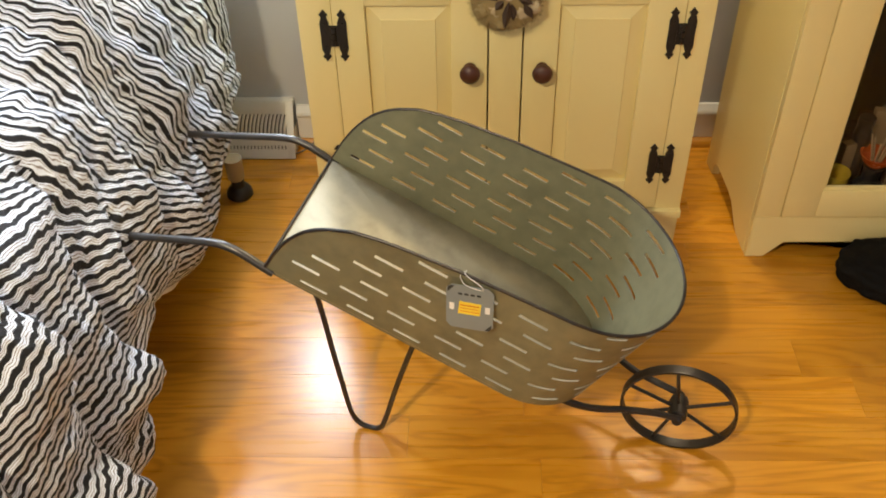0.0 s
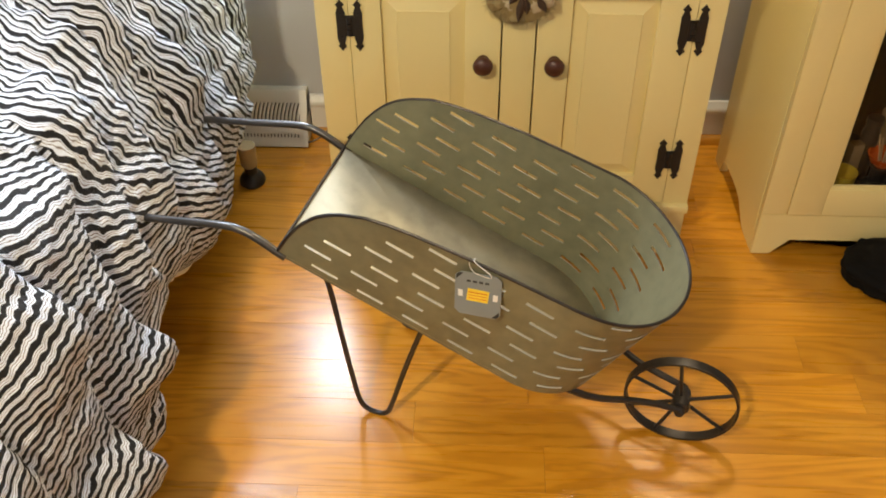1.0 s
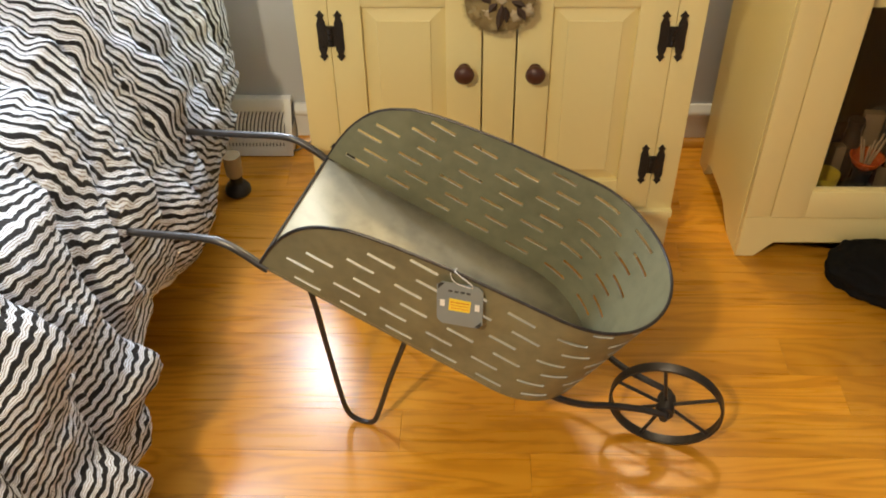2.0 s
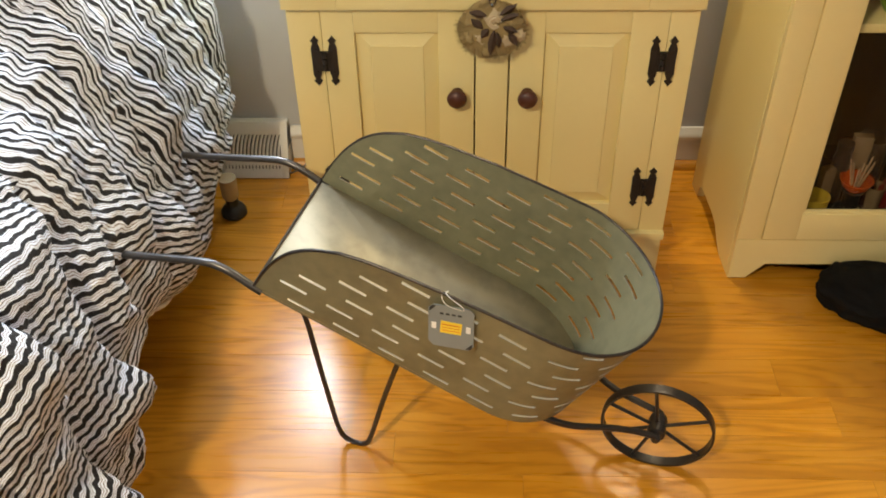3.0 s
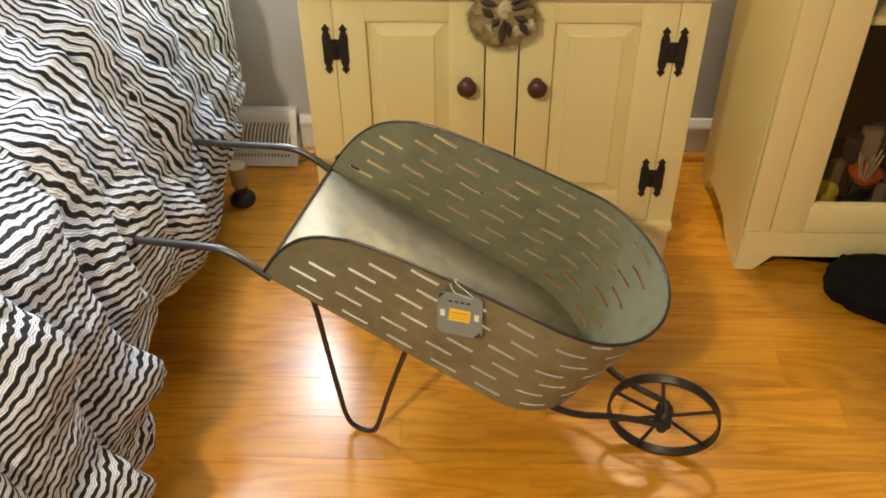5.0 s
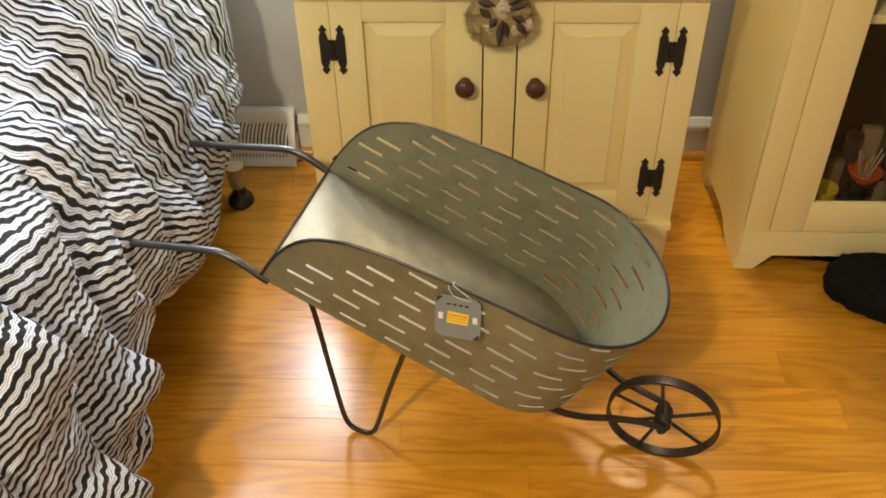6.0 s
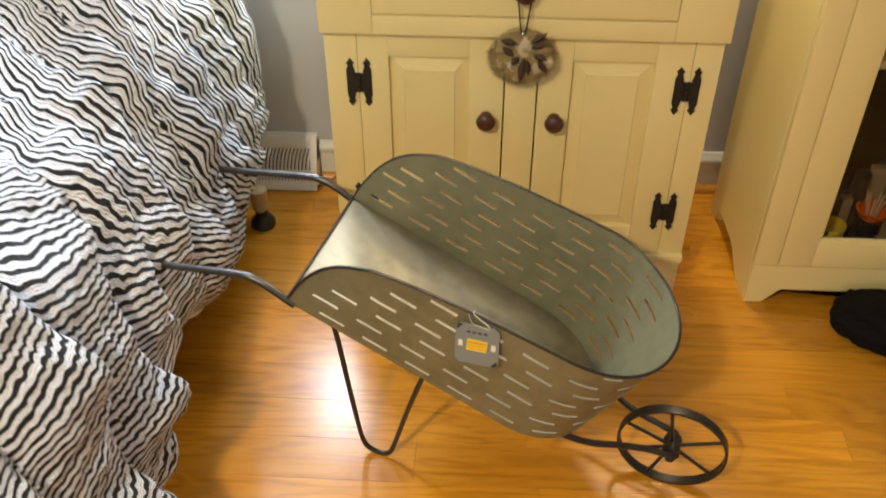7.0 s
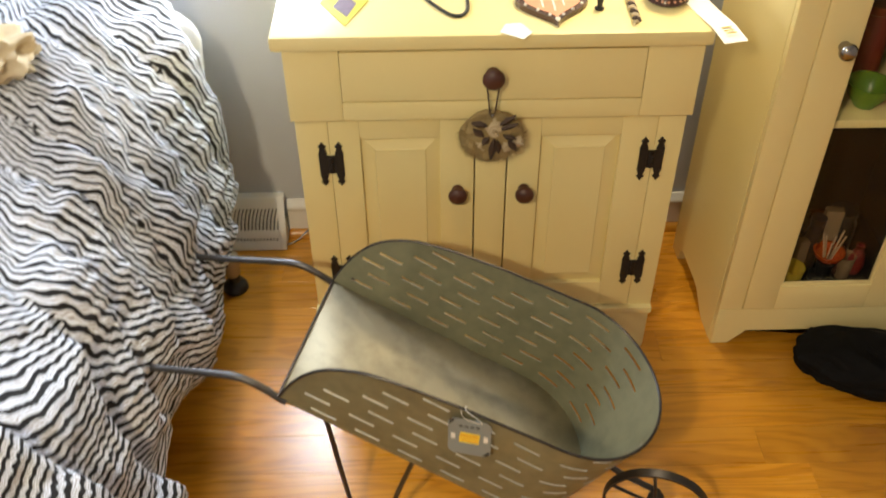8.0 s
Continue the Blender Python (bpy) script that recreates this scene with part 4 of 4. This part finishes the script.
# ---- bed ----
def bed():
    th = tagged(thing("bed", -1.2, 0.7, 0), "bed with white mattress and beige box spring on legs", "bed")
    bm = bmesh.new()
    box(bm, -1.95, -0.665, -0.40, 1.72, 0.36, 0.575, 0.045)
    part("mattress", bm, SHEET, th, "white mattress")
    bm = bmesh.new()
    box(bm, -1.93, -0.580, -0.38, 1.70, 0.13, 0.358, 0.015)
    part("box_spring", bm, BEIGE, th, "beige fabric box spring")
    bm = bmesh.new()
    for y in (-0.30, 0.55, 1.62):
        box(bm, -1.90, -0.525, y - 0.014, y + 0.014, 0.106, 0.1295, 0.002)
    part("bed_frame", bm, TANWOOD, th)
    for x, y in ((-0.510, 1.646), (-0.62, -0.30), (-1.85, 1.62), (-1.85, -0.30)):
        bm = bmesh.new()
        lathe(bm, [(0, 0.046), (0.015, 0.046), (0.019, 0.052), (0.021, 0.106), (0, 0.106)], pose(x, y, 0), 16)
        leg = part("leg", bm, BEIGE, th, "beige metal leg")
        bm = bmesh.new()
        lathe(bm, [(0, 0.0003), (0.028, 0.0003), (0.031, 0.004), (0.030, 0.014), (0.024, 0.024), (0.016, 0.030), (0.0145, 0.0465), (0, 0.0465)], pose(x + 0.002, y - 0.002, 0), 24)
        part("glide", bm, BLACKP, leg, "black domed plastic floor glide")
    part("headboard", boxes((-1.95, -0.745, 1.835, 1.855, 0.0, 0.92, 0.004)), TANWOOD, th, "tan wooden headboard")
    pil = tagged(thing("pillow", -0.80, 1.795, 0.42), "plump white pillow at the head of the bed", "pillow")
    bm = bmesh.new()
    vs = lump(bm, Matrix(), 0.08, 4.0, 4, 2.0)
    for v in vs:
        c = v.co
        v.co = Vector((-0.80 + 0.283 * math.copysign(abs(c.x) ** 0.7, c.x), 1.795 + 0.036 * c.y, 0.575 + 0.155 * math.copysign(abs(c.z) ** 0.75, c.z)))
    part("pillow_case", bm, SHEET, pil, smooth=70)


bed()


def lerp(x, xs, ys):
    return float(np.interp(x, xs, ys))


def comforter():
    """A gathered quilt draped over the bed's edge: a swept section, puffed in slanting rows of ruching."""
    # section from the middle of the bed over its edge and down: (x, z)
    sec = smooth_path([(-1.25, 0.655, 0), (-0.95, 0.655, 0), (-0.76, 0.645, 0), (-0.64, 0.610, 0), (-0.575, 0.545, 0), (-0.535, 0.45, 0), (-0.510, 0.34, 0), (-0.497, 0.22, 0), (-0.493, 0.06, 0)], 12)
    acc = [0.0]
    for a, b in zip(sec, sec[1:]):
        acc.append(acc[-1] + (b - a).length)
    sx, sz = [p.x for p in sec], [p.y for p in sec]
    full = acc[-1]
    y0, y1, step = -0.30, 1.755, 0.0060
    ny = int((y1 - y0) / step)
    nb = 170
    bm = bmesh.new()
    uvl = bm.loops.layers.uv.new("cloth")
    uvs2 = bm.loops.layers.uv.new("stretch")
    grid, seam, along = [], {}, {}

    def slant(b, top, side):
        """The slant of the ruching, in radians: steep on the bed's top, less down the drop."""
        f = min(1.0, max(0.0, (b - 0.42) / 0.42))
        return radians(top + (side - top) * f * f * (3 - 2 * f))
    bs = [0.01 * k for k in range(140)]
    lean_q, run_r = [0.0], [0.0]
    for b in bs[1:]:
        lean_q.append(lean_q[-1] + 0.01 * math.tan(slant(b, 24, 0)))
        run_r.append(run_r[-1] + 0.01 * math.cos(slant(b, 6, 3)))
    tables = {}

    def stripe(k, pitch, b):
        """The angle at which the stripes of puff k run at b, and how far they have counted on down to there."""
        if (k, pitch) not in tables:
            yk, turns, runs = 0.93 + (k + 0.5) * pitch, [], [0.0]
            for c in bs:
                low = min(1.0, max(0.0, (c - 0.55) / 0.50 + 1.35 * (1.03 - yk)))
                top = min(1.0, max(0.0, (0.66 - c) / 0.22))
                turns.append(radians(71 - 79 * low * low * (3 - 2 * low) + 52 * top * top * (3 - 2 * top)) + 0.25 * noise.noise(Vector((k * 3.7 + 0.5, c * 4.0, 5.0))))
                runs.append(runs[-1] + 0.01 * math.cos(turns[-1]))
            tables[(k, pitch)] = (turns, runs[:-1])
        turns, runs = tables[(k, pitch)]
        return lerp(b, bs, turns), lerp(b, bs, runs)

    def cloth_uv(k, b, q, own, waver):
        """Stripes fall steeply across the bed's edge and level out towards the hem, broken at every seam."""
        pitch = 0.104 if k >= 0 else 0.19
        f = (q - 1.20) / pitch - k
        turn, run = stripe(k, pitch, b)
        return q, run - math.sin(turn) * (f - 0.5) * pitch + 0.006 * math.sin(k * 5.1) + waver
    for i in range(ny + 1):
        y = y0 + (y1 - y0) * i / ny
        hem = lerp(y, (-0.3, 0.70, 0.80, 0.86, 0.95, 1.10, 1.18, 1.32, 1.5, 1.72), (0.07, 0.06, 0.07, 0.155, 0.18, 0.195, 0.15, 0.13, 0.215, 0.245))
        cut = full - (hem - 0.06)
        row = []
        for j in range(nb + 1):
            b = 0.10 + (cut - 0.10) * j / nb
            px, pz = lerp(b, acc, sx) - 0.012 + 0.006 * min(1.0, max(0.0, (y - 1.25) / 0.3)) - 0.004 * min(1.0, max(0.0, (1.25 - y) / 0.25)) * min(1.0, max(0.0, (b - 0.75) / 0.25)), lerp(b, acc, sz)
            head = min(1.0, max(0.0, (y - 1.05) / 0.5))
            pz += 0.16 * head * head * (3 - 2 * head) * min(1.0, max(0.0, (pz - 0.42) / 0.2))
            e = 0.01
            tx, tz = lerp(b + e, acc, sx) - lerp(b - e, acc, sx), lerp(b + e, acc, sz) - lerp(b - e, acc, sz)
            L = math.hypot(tx, tz) or 1
            nx, nz = -tz / L, tx / L
            if nx < 0 and nz < 0:
                nx, nz = -nx, -nz
            # cloth coordinates: r runs along a ruched row, q across the rows
            wob = 0.085 * noise.noise(Vector((y * 2.6, b * 3.4, 0.5))) + 0.026 * noise.noise(Vector((y * 8, b * 9, 4.5)))
            q = y + lerp(b, bs, lean_q) + wob
            r = lerp(b, bs, run_r) - (y - 1.2) * math.sin(slant(b, 6, 3))
            pitch = 0.104 if q > 1.20 else 0.19                # wider puffs towards the foot of the bed
            ph = (q - 1.20) / pitch
            k = math.floor(ph)
            f = ph - k
            dome = math.sin(0.5 * math.pi * f / 0.84) ** 0.85 if f < 0.84 else math.cos(0.5 * math.pi * (f - 0.84) / 0.16) ** 0.8
            big = noise.noise(Vector((k * 7.3, r * 9.5, 1.0)))
            small = noise.noise(Vector((r * 34 + k * 3.1, q * 16, 2.0)))
            crimp = noise.noise(Vector((r * 80, q * 22 + k * 5.0, 7.0)))
            hemk = max(0.0, 1 - (cut - b) / 0.090)
            calm = 1 - 0.72 * hemk
            d = 0.019 + (0.032 if q > 1.20 else 0.046) * calm * dome * max(0.10, 0.62 + 1.3 * big) + 0.010 * calm * small * (0.4 + 0.6 * dome) + 0.0062 * calm * crimp
            f2 = (q + 0.030 * noise.noise(Vector((y * 9, b * 9, 3.3)))) / 0.027
            d += 0.0036 * calm * abs(math.sin(math.pi * f2)) * (0.5 + noise.noise(Vector((r * 14, q * 9, 6.0))))
            d += 0.030 * noise.noise(Vector((y * 4.2, b * 3.6, 9.0)))
            d -= 0.002
            end = min(1.0, (y1 - y) / 0.05)
            d -= 0.05 * (1 - math.sqrt(max(0.0, end)))
            px -= 0.050 * hemk * hemk
            px += 0.024 * head * min(1.0, max(0.0, (pz - 0.30) / 0.2))
            bulge = 0.032 * math.exp(-((y - 1.42) / 0.20) ** 2) * math.exp(-((pz - 0.28) / 0.2) ** 2)
            v = bm.verts.new((px + nx * d + bulge, y + 0.006 * small, pz + nz * d))
            row.append(v)
            along[v] = (b, y)
            seam[v] = (b, q, k, 0.0036 * small + 0.0014 * math.sin(2 * math.pi * f2))
        grid.append(row)
    for i in range(ny):
        for j in range(nb):
            f = bm.faces.new((grid[i][j], grid[i][j + 1], grid[i + 1][j + 1], grid[i + 1][j]))
            k = seam[grid[i][j]][2]
            for lp in f.loops:
                lp[uvl].uv = cloth_uv(k, *seam[lp.vert])
                lp[uvs2].uv = along[lp.vert]
    hem_line = [row[-1].co.copy() for row in grid]
    th = thing("comforter", -0.9, 0.75, 0.60)
    ob = part("quilted_shell", bm, CLOTH, th, smooth=180)
    bm = bmesh.new()
    tube(bm, hem_line[::2], 0.0075, 6)
    part("hem", bm, SHEET, th, "white rolled hem")
    so = ob.modifiers.new("thickness", "SOLIDIFY")
    so.thickness, so.offset = 0.012, -1
    tagged(th, "puffy ruched comforter, wavy black and white stripes, draped over bed", "comforter")


comforter()
cl = tagged(thing("crumpled_cloth", -0.755, 1.36, 0.79), "crumpled cream and tan cloth lying on the comforter", "cloth")
bm = bmesh.new()
lump(bm, scaled(-0.755, 1.36, 0.825, 0.07, 0.06, 0.04), 0.6, 8.0, 4, 2.6)
part("folded_cloth", bm, LINEN, cl, smooth=70)

# ---- wheelbarrow planter ----
YAW, TILT_TUB = radians(-14.75), radians(25.0)
BACK = Vector((-0.244, 1.1035, 0.400))          # middle of the tub's open back edge
HALF, STRAIGHT, FLARE = 0.145, 0.419, 0.082
cu, su, ct, st = math.cos(YAW), math.sin(YAW), math.cos(TILT_TUB), math.sin(TILT_TUB)
TUB = Matrix(((cu * ct, -su, cu * st, BACK.x), (su * ct, cu, su * st, BACK.y), (-st, 0, ct, BACK.z), (0, 0, 0, 1)))
AXIS = Matrix(((cu, -su, 0, BACK.x), (su, cu, 0, BACK.y), (0, 0, 1, 0), (0, 0, 0, 1)))     # level frame: along, across, height
ARC = math.pi * HALF
ROUND = 2 * STRAIGHT + ARC


def wall_point(p, w):
    """The tub wall at p metres round from one back corner, w above the tub's floor."""
    r = HALF + FLARE * w
    if p <= STRAIGHT:
        return TUB @ Vector((p, -r, w))
    if p >= STRAIGHT + ARC:
        return TUB @ Vector((ROUND - p, r, w))
    a = (p - STRAIGHT) / HALF - math.pi / 2
    return TUB @ Vector((STRAIGHT + r * math.cos(a), r * math.sin(a), w))


def rim_height(p):
    u = min(p, ROUND - p)
    return lerp(u, (0.0, 0.004, 0.010, 0.018, 0.030, 0.045, 0.062, 0.095, 0.13, 0.165, 0.256, 0.354, 0.44, 0.63), (0.004, 0.042, 0.071, 0.096, 0.121, 0.140, 0.155, 0.175, 0.186, 0.194, 0.209, 0.219, 0.227, 0.232))


def wheelbarrow():
    th = tagged(thing("wheelbarrow_planter", BACK.x, BACK.y, 0, -14.75), "slotted galvanised metal wheelbarrow planter with dark iron wheel and legs", "planter")
    pitch, length, half_h = 0.081, 0.046, 0.0031
    rows = [0.0145 + 0.0343 * k for k in range(7)]            # slot rows on one side
    rows2 = [0.0280 + 0.0292 * k for k in range(7)]           # and on the other, punched a little closer

    def row_height(k, p):
        f = min(1.0, max(0.0, (p - STRAIGHT) / ARC))
        return rows[k] + (rows2[k] - rows[k]) * f
    slots = []
    for k, c in enumerate(rows):
        for s, other in ((0.057 if k % 2 == 0 else 0.034, False), (0.026 if k % 2 == 0 else 0.050, True)):
            while s + length < ROUND / 2 - 0.01:
                slots.append((ROUND - s - length, ROUND - s, k) if other else (s, s + length, k))
                s += pitch
    cols = {0.0, 0.002, 0.004, 0.007, 0.010, 0.014, 0.018, 0.024, ROUND / 2}
    cols |= {ROUND - c for c in cols}
    for a, b, k in slots:
        cols |= {round(a, 5), round(b, 5)}
    q = 0.0
    while q < ROUND:
        if min(abs(q - c) for c in cols) > 0.004:
            cols.add(q)
        q += 0.0085
    cols = sorted({round(c, 5) for c in cols})
    levels = []
    for p in cols:
        lv = [-0.0055]
        for k in range(7):
            lv += [row_height(k, p) - half_h, row_height(k, p) + half_h]
        levels.append(lv + [0.30])
    top = []
    for hs, p in zip(levels, cols):
        h = rim_height(p)
        top.append((next(j for j, w in enumerate(hs) if w >= h), h))
    bm = bmesh.new()
    made = {}

    def vert(i, j):
        jm, h = top[i]
        key = (i, min(j, jm))
        if key not in made:
            made[key] = bm.verts.new(wall_point(cols[i], h if j >= jm else levels[i][j]))
        return made[key]
    for i in range(len(cols) - 1):
        mid = (cols[i] + cols[i + 1]) / 2
        for j in range(len(levels[0]) - 1):
            if j % 2 == 1 and j < 14:
                k = j // 2
                if any(a < mid < b and kk == k and min(rim_height(a), rim_height(b), rim_height(mid)) > levels[i][j + 1] + 0.006 for a, b, kk in slots):
                    continue
            vs = list(dict.fromkeys((vert(i, j), vert(i + 1, j), vert(i + 1, j + 1), vert(i, j + 1))))
            if len(vs) > 2:
                bm.faces.new(vs)
    bmesh.ops.recalc_face_normals(bm, faces=bm.faces)
    bmesh.ops.solidify(bm, geom=list(bm.faces), thickness=0.0026)
    bm.normal_update()
    inv = TUB.inverted()
    for f in bm.faces:                                        # the punched edges are bare bright metal
        c, nv = inv @ f.calc_center_median(), (inv.to_3x3() @ f.normal)
        radial = Vector((max(0.0, c.x - STRAIGHT), c.y, 0)).normalized()
        f.material_index = 1 if abs(nv.dot(radial)) < 0.4 else 0
    part("tub_wall", bm, GALV, th, "slotted galvanised tub wall", smooth=35, second=CUTZINC)
    bm = bmesh.new()
    n = 60
    ring = [wall_point(ROUND * i / n, 0.0005) for i in range(n + 1)]
    rings = []
    c0 = TUB @ Vector((0.26, 0, 0.0))
    fan = [bm.verts.new(p) for p in ring]
    inner = [bm.verts.new(c0 + (p - c0) * 0.5) for p in ring]
    centre = bm.verts.new(c0)
    for i in range(n + 1):
        j = (i + 1) % (n + 1)
        bm.faces.new((fan[i], fan[j], inner[j], inner[i]))
        bm.faces.new((inner[i], inner[j], centre))
    fl = part("tub_floor", bm, WORNZINC, th, "sloping galvanised tub floor")
    so = fl.modifiers.new("sheet", "SOLIDIFY")
    so.thickness, so.offset = 0.0016, 0
    bm = bmesh.new()
    pts = [wall_point(ROUND * i / 240, rim_height(ROUND * i / 240) + 0.0005) for i in range(241)]
    start = [wall_point(p, rim_height(p)) for p in (0.0, 0.001, 0.002, 0.003, 0.005, 0.007)]
    end = [wall_point(ROUND - p, rim_height(p)) for p in (0.007, 0.005, 0.003, 0.002, 0.001, 0.0)]
    pts = start + [p for i, p in enumerate(pts) if 2 <= i <= 238] + end
    tube(bm, pts, 0.0028, 8)
    part("rim_wire", bm, IRON, th, "dark rolled wire rim")
    bm = bmesh.new()
    tube(bm, [TUB @ Vector((-0.001, -HALF + 2 * HALF * i / 8, 0.001)) for i in range(9)], 0.0026, 8)
    part("back_wire", bm, IRON, th)
    for s in (-1, 1):
        bm = bmesh.new()
        v = s * (HALF - 0.002)
        tube(bm, smooth_path([AXIS @ Vector(p) for p in ((0.012, v, 0.389), (-0.002, v, 0.397), (-0.026, v, 0.413), (-0.052, v, 0.426), (-0.085, v, 0.431), (-0.165, v, 0.421), (-0.24, v, 0.411), (-0.31, v, 0.402))], 6), 0.0066, 10)
        part("handle", bm, STEEL, th, "bent grey steel handle")
        bm = bmesh.new()
        lv = s * 0.110
        tube(bm, smooth_path([AXIS @ Vector(p) for p in ((0.053, lv, 0.364), (0.066, lv, 0.300), (0.078, lv, 0.190), (0.089, lv, 0.096), (0.097, lv, 0.040), (0.108, lv, 0.014), (0.130, lv, 0.0052), (0.150, lv, 0.012), (0.163, lv, 0.045), (0.190, lv, 0.145), (0.222, lv, 0.250), (0.233, lv, 0.279))], 6), 0.0048, 8)
        part("leg", bm, IRON, th, "bent iron U-shaped leg")
        bm = bmesh.new()
        tube(bm, smooth_path([AXIS @ Vector(p) for p in ((0.42, s * 0.095, 0.190), (0.478, s * 0.088, 0.163), (0.52, s * 0.070, 0.138), (0.57, s * 0.046, 0.122), (0.62, s * 0.033, 0.113), (0.656, s * 0.028, 0.104))], 6), 0.0060, 8)
        part("fork_arm", bm, IRON, th, "dark iron fork arm")
    hub = AXIS @ Vector((0.656, 0, 0.0985))
    wh = Matrix.Translation(hub) @ pose(0, 0, 0, 90, 0, -14.75)
    bm = bmesh.new()
    lathe(bm, [(0.0935, -0.009), (0.0978, -0.009), (0.0984, 0.0), (0.0978, 0.009), (0.0935, 0.009), (0.0942, 0.0), (0.0935, -0.009)], wh, 48)
    wheel = part("wheel", bm, IRON, th, "six-spoked dark iron wheel")
    bm = bmesh.new()
    lathe(bm, [(0, -0.034), (0.006, -0.034), (0.009, -0.030), (0.009, -0.022), (0.015, -0.020), (0.017, -0.010), (0.014, 0.0), (0.017, 0.010), (0.015, 0.020), (0.009, 0.022), (0.009, 0.030), (0.006, 0.034), (0, 0.034)], wh, 18)
    part("hub", bm, IRON, wheel)
    for k in range(6):
        a = radians((26, 98, 158, 206, 250, 326)[k])
        bm = bmesh.new()
        tube(bm, [wh @ Vector((math.cos(a) * d, math.sin(a) * d, 0)) for d in (0.012, 0.05, 0.0945)], 0.0033, 8)
        part("spoke", bm, IRON, wheel)
    return th


wheelbarrow()


def price_tag():
    """A square tag hung on a loop of thread from the tub's rim."""
    lo, hi = wall_point(0.30, 0.07), wall_point(0.30, 0.17)
    out = (TUB.to_3x3() @ Vector((0, -1, FLARE))).normalized()
    top = AXIS @ Vector((0.333, -HALF - 0.0250, 0.424))
    ax = Vector((cu, su, 0)).normalized()
    up = (Vector((0, 0, 1)) - out * out.z).normalized()
    side = up.cross(out)
    m = Matrix.Identity(4)
    for i in range(3):
        m[i][0], m[i][1], m[i][2], m[i][3] = side[i], up[i], out[i], top[i]
    th = tagged(thing("price_tag", top.x, top.y, top.z), "grey metal-look square tag with a yellow sticker hung on white thread", "tag")
    bm = bmesh.new()
    w, h, c = 0.0345, 0.040, 0.008
    slab(bm, [(-w + c, -h), (w - c, -h), (w, -h + c), (w, h - c), (w - c, h), (-w + c, h), (-w, h - c), (-w, -h + c)], 0.0012, m)
    part("card", bm, GREYCARD, th, smooth=0)
    for sx, sy in ((-1, 1), (1, -1)):
        bm = bmesh.new()
        x, y = sx * (w - 0.002), sy * (h - 0.002)
        slab(bm, [(x, y - sy * 0.012), (x, y - sy * 0.004), (x - sx * 0.004, y), (x - sx * 0.010, y), ], 0.0005, m @ pose(0, 0, 0.0013))
        part("corner_mark", bm, INK, th, smooth=0)
    bm = bmesh.new()
    slab(bm, [(-0.017, -0.012), (0.015, -0.012), (0.017, 0.010), (-0.015, 0.011)], 0.0004, m @ pose(0, 0, 0.0013))
    part("sticker", bm, YELLOW, th, "yellow price sticker", smooth=0)
    bm = bmesh.new()
    for y, hh in ((0.0045, 0.0009), (-0.001, 0.0005), (-0.0065, 0.0005)):
        slab(bm, [(-0.014, y - hh), (0.014, y - hh), (0.014, y + hh), (-0.014, y + hh)], 0.0002, m @ pose(0, 0, 0.0018))
    part("print_line", bm, ORANGEINK, th, smooth=0)
    for x in (-0.026, 0.026):
        bm = bmesh.new()
        slab(bm, [(x - 0.0035, -0.006), (x + 0.0035, -0.006), (x + 0.0035, 0.006), (x - 0.0035, 0.006)], 0.0004, m @ pose(0, 0, 0.0013))
        part("white_patch", bm, PAPER, th, smooth=0)
    bm = bmesh.new()
    for i, x in enumerate((-0.014, -0.005, 0.004, 0.013)):
        slab(bm, [(x - 0.003, 0.023), (x + 0.003, 0.023), (x + 0.003, 0.0265), (x - 0.003, 0.0265)], 0.0003, m @ pose(0, 0, 0.0013))
    part("print_bar", bm, INK, th, smooth=0)
    bm = bmesh.new()
    rim = wall_point(0.262, rim_height(0.262)) + Vector((0, 0, 0.004))
    a = m @ Vector((0.018, h - 0.004, 0.002))
    tube(bm, smooth_path([a, a + out * 0.006 + up * 0.012, rim + out * 0.004, rim - out * 0.004 + up * 0.001, rim + out * 0.003 - up * 0.004 - side * 0.008, m @ Vector((-0.006, h + 0.004, 0.004)), m @ Vector((0.016, h - 0.004, 0.002))]), 0.00055, 5)
    part("thread", bm, PAPER, th, "white thread")


price_tag()


# ---- floor boards ----
def boards():
    rnd = random.Random(11)
    width, y, row = 0.0955, WALL_Y - 0.003, 0
    meshes = {}
    while y - width > RY0:
        x = RX0 + 0.003
        first = True
        while x < RX1 - 0.01:
            ln = rnd.choice((0.62, 0.80, 0.98, 1.20))
            if first:
                ln *= rnd.choice((0.5, 0.75, 1.0))
                first = False
            ln = round(min(ln, RX1 - 0.003 - x), 3)
            key = ln
            if key not in meshes:
                bm = bmesh.new()
                e = 0.0003
                lo = [bm.verts.new(c) for c in ((0, -width, -0.0035), (ln, -width, -0.0035), (ln, 0, -0.0035), (0, 0, -0.0035))]
                ed = [bm.verts.new(c) for c in ((0.0001, -width + 0.0001, -0.0002), (ln - 0.0001, -width + 0.0001, -0.0002), (ln - 0.0001, -0.0001, -0.0002), (0.0001, -0.0001, -0.0002))]
                hi = [bm.verts.new(c) for c in ((e, -width + e, 0), (ln - e, -width + e, 0), (ln - e, -e, 0), (e, -e, 0))]
                bm.faces.new(hi)
                for a, b in ((lo, ed), (ed, hi)):
                    for i in range(4):
                        bm.faces.new((a[i], a[(i + 1) % 4], b[(i + 1) % 4], b[i]))
                me = bpy.data.meshes.new("plank")
                bm.to_mesh(me)
                bm.free()
                me.materials.append(OAK)
                meshes[key] = me
            ob = new("plank", meshes[key])
            ob.parent = floor
            ob.location = (x, y, 0)
            x += ln + 0.0001
        y -= width + 0.0001
        row += 1


boards()
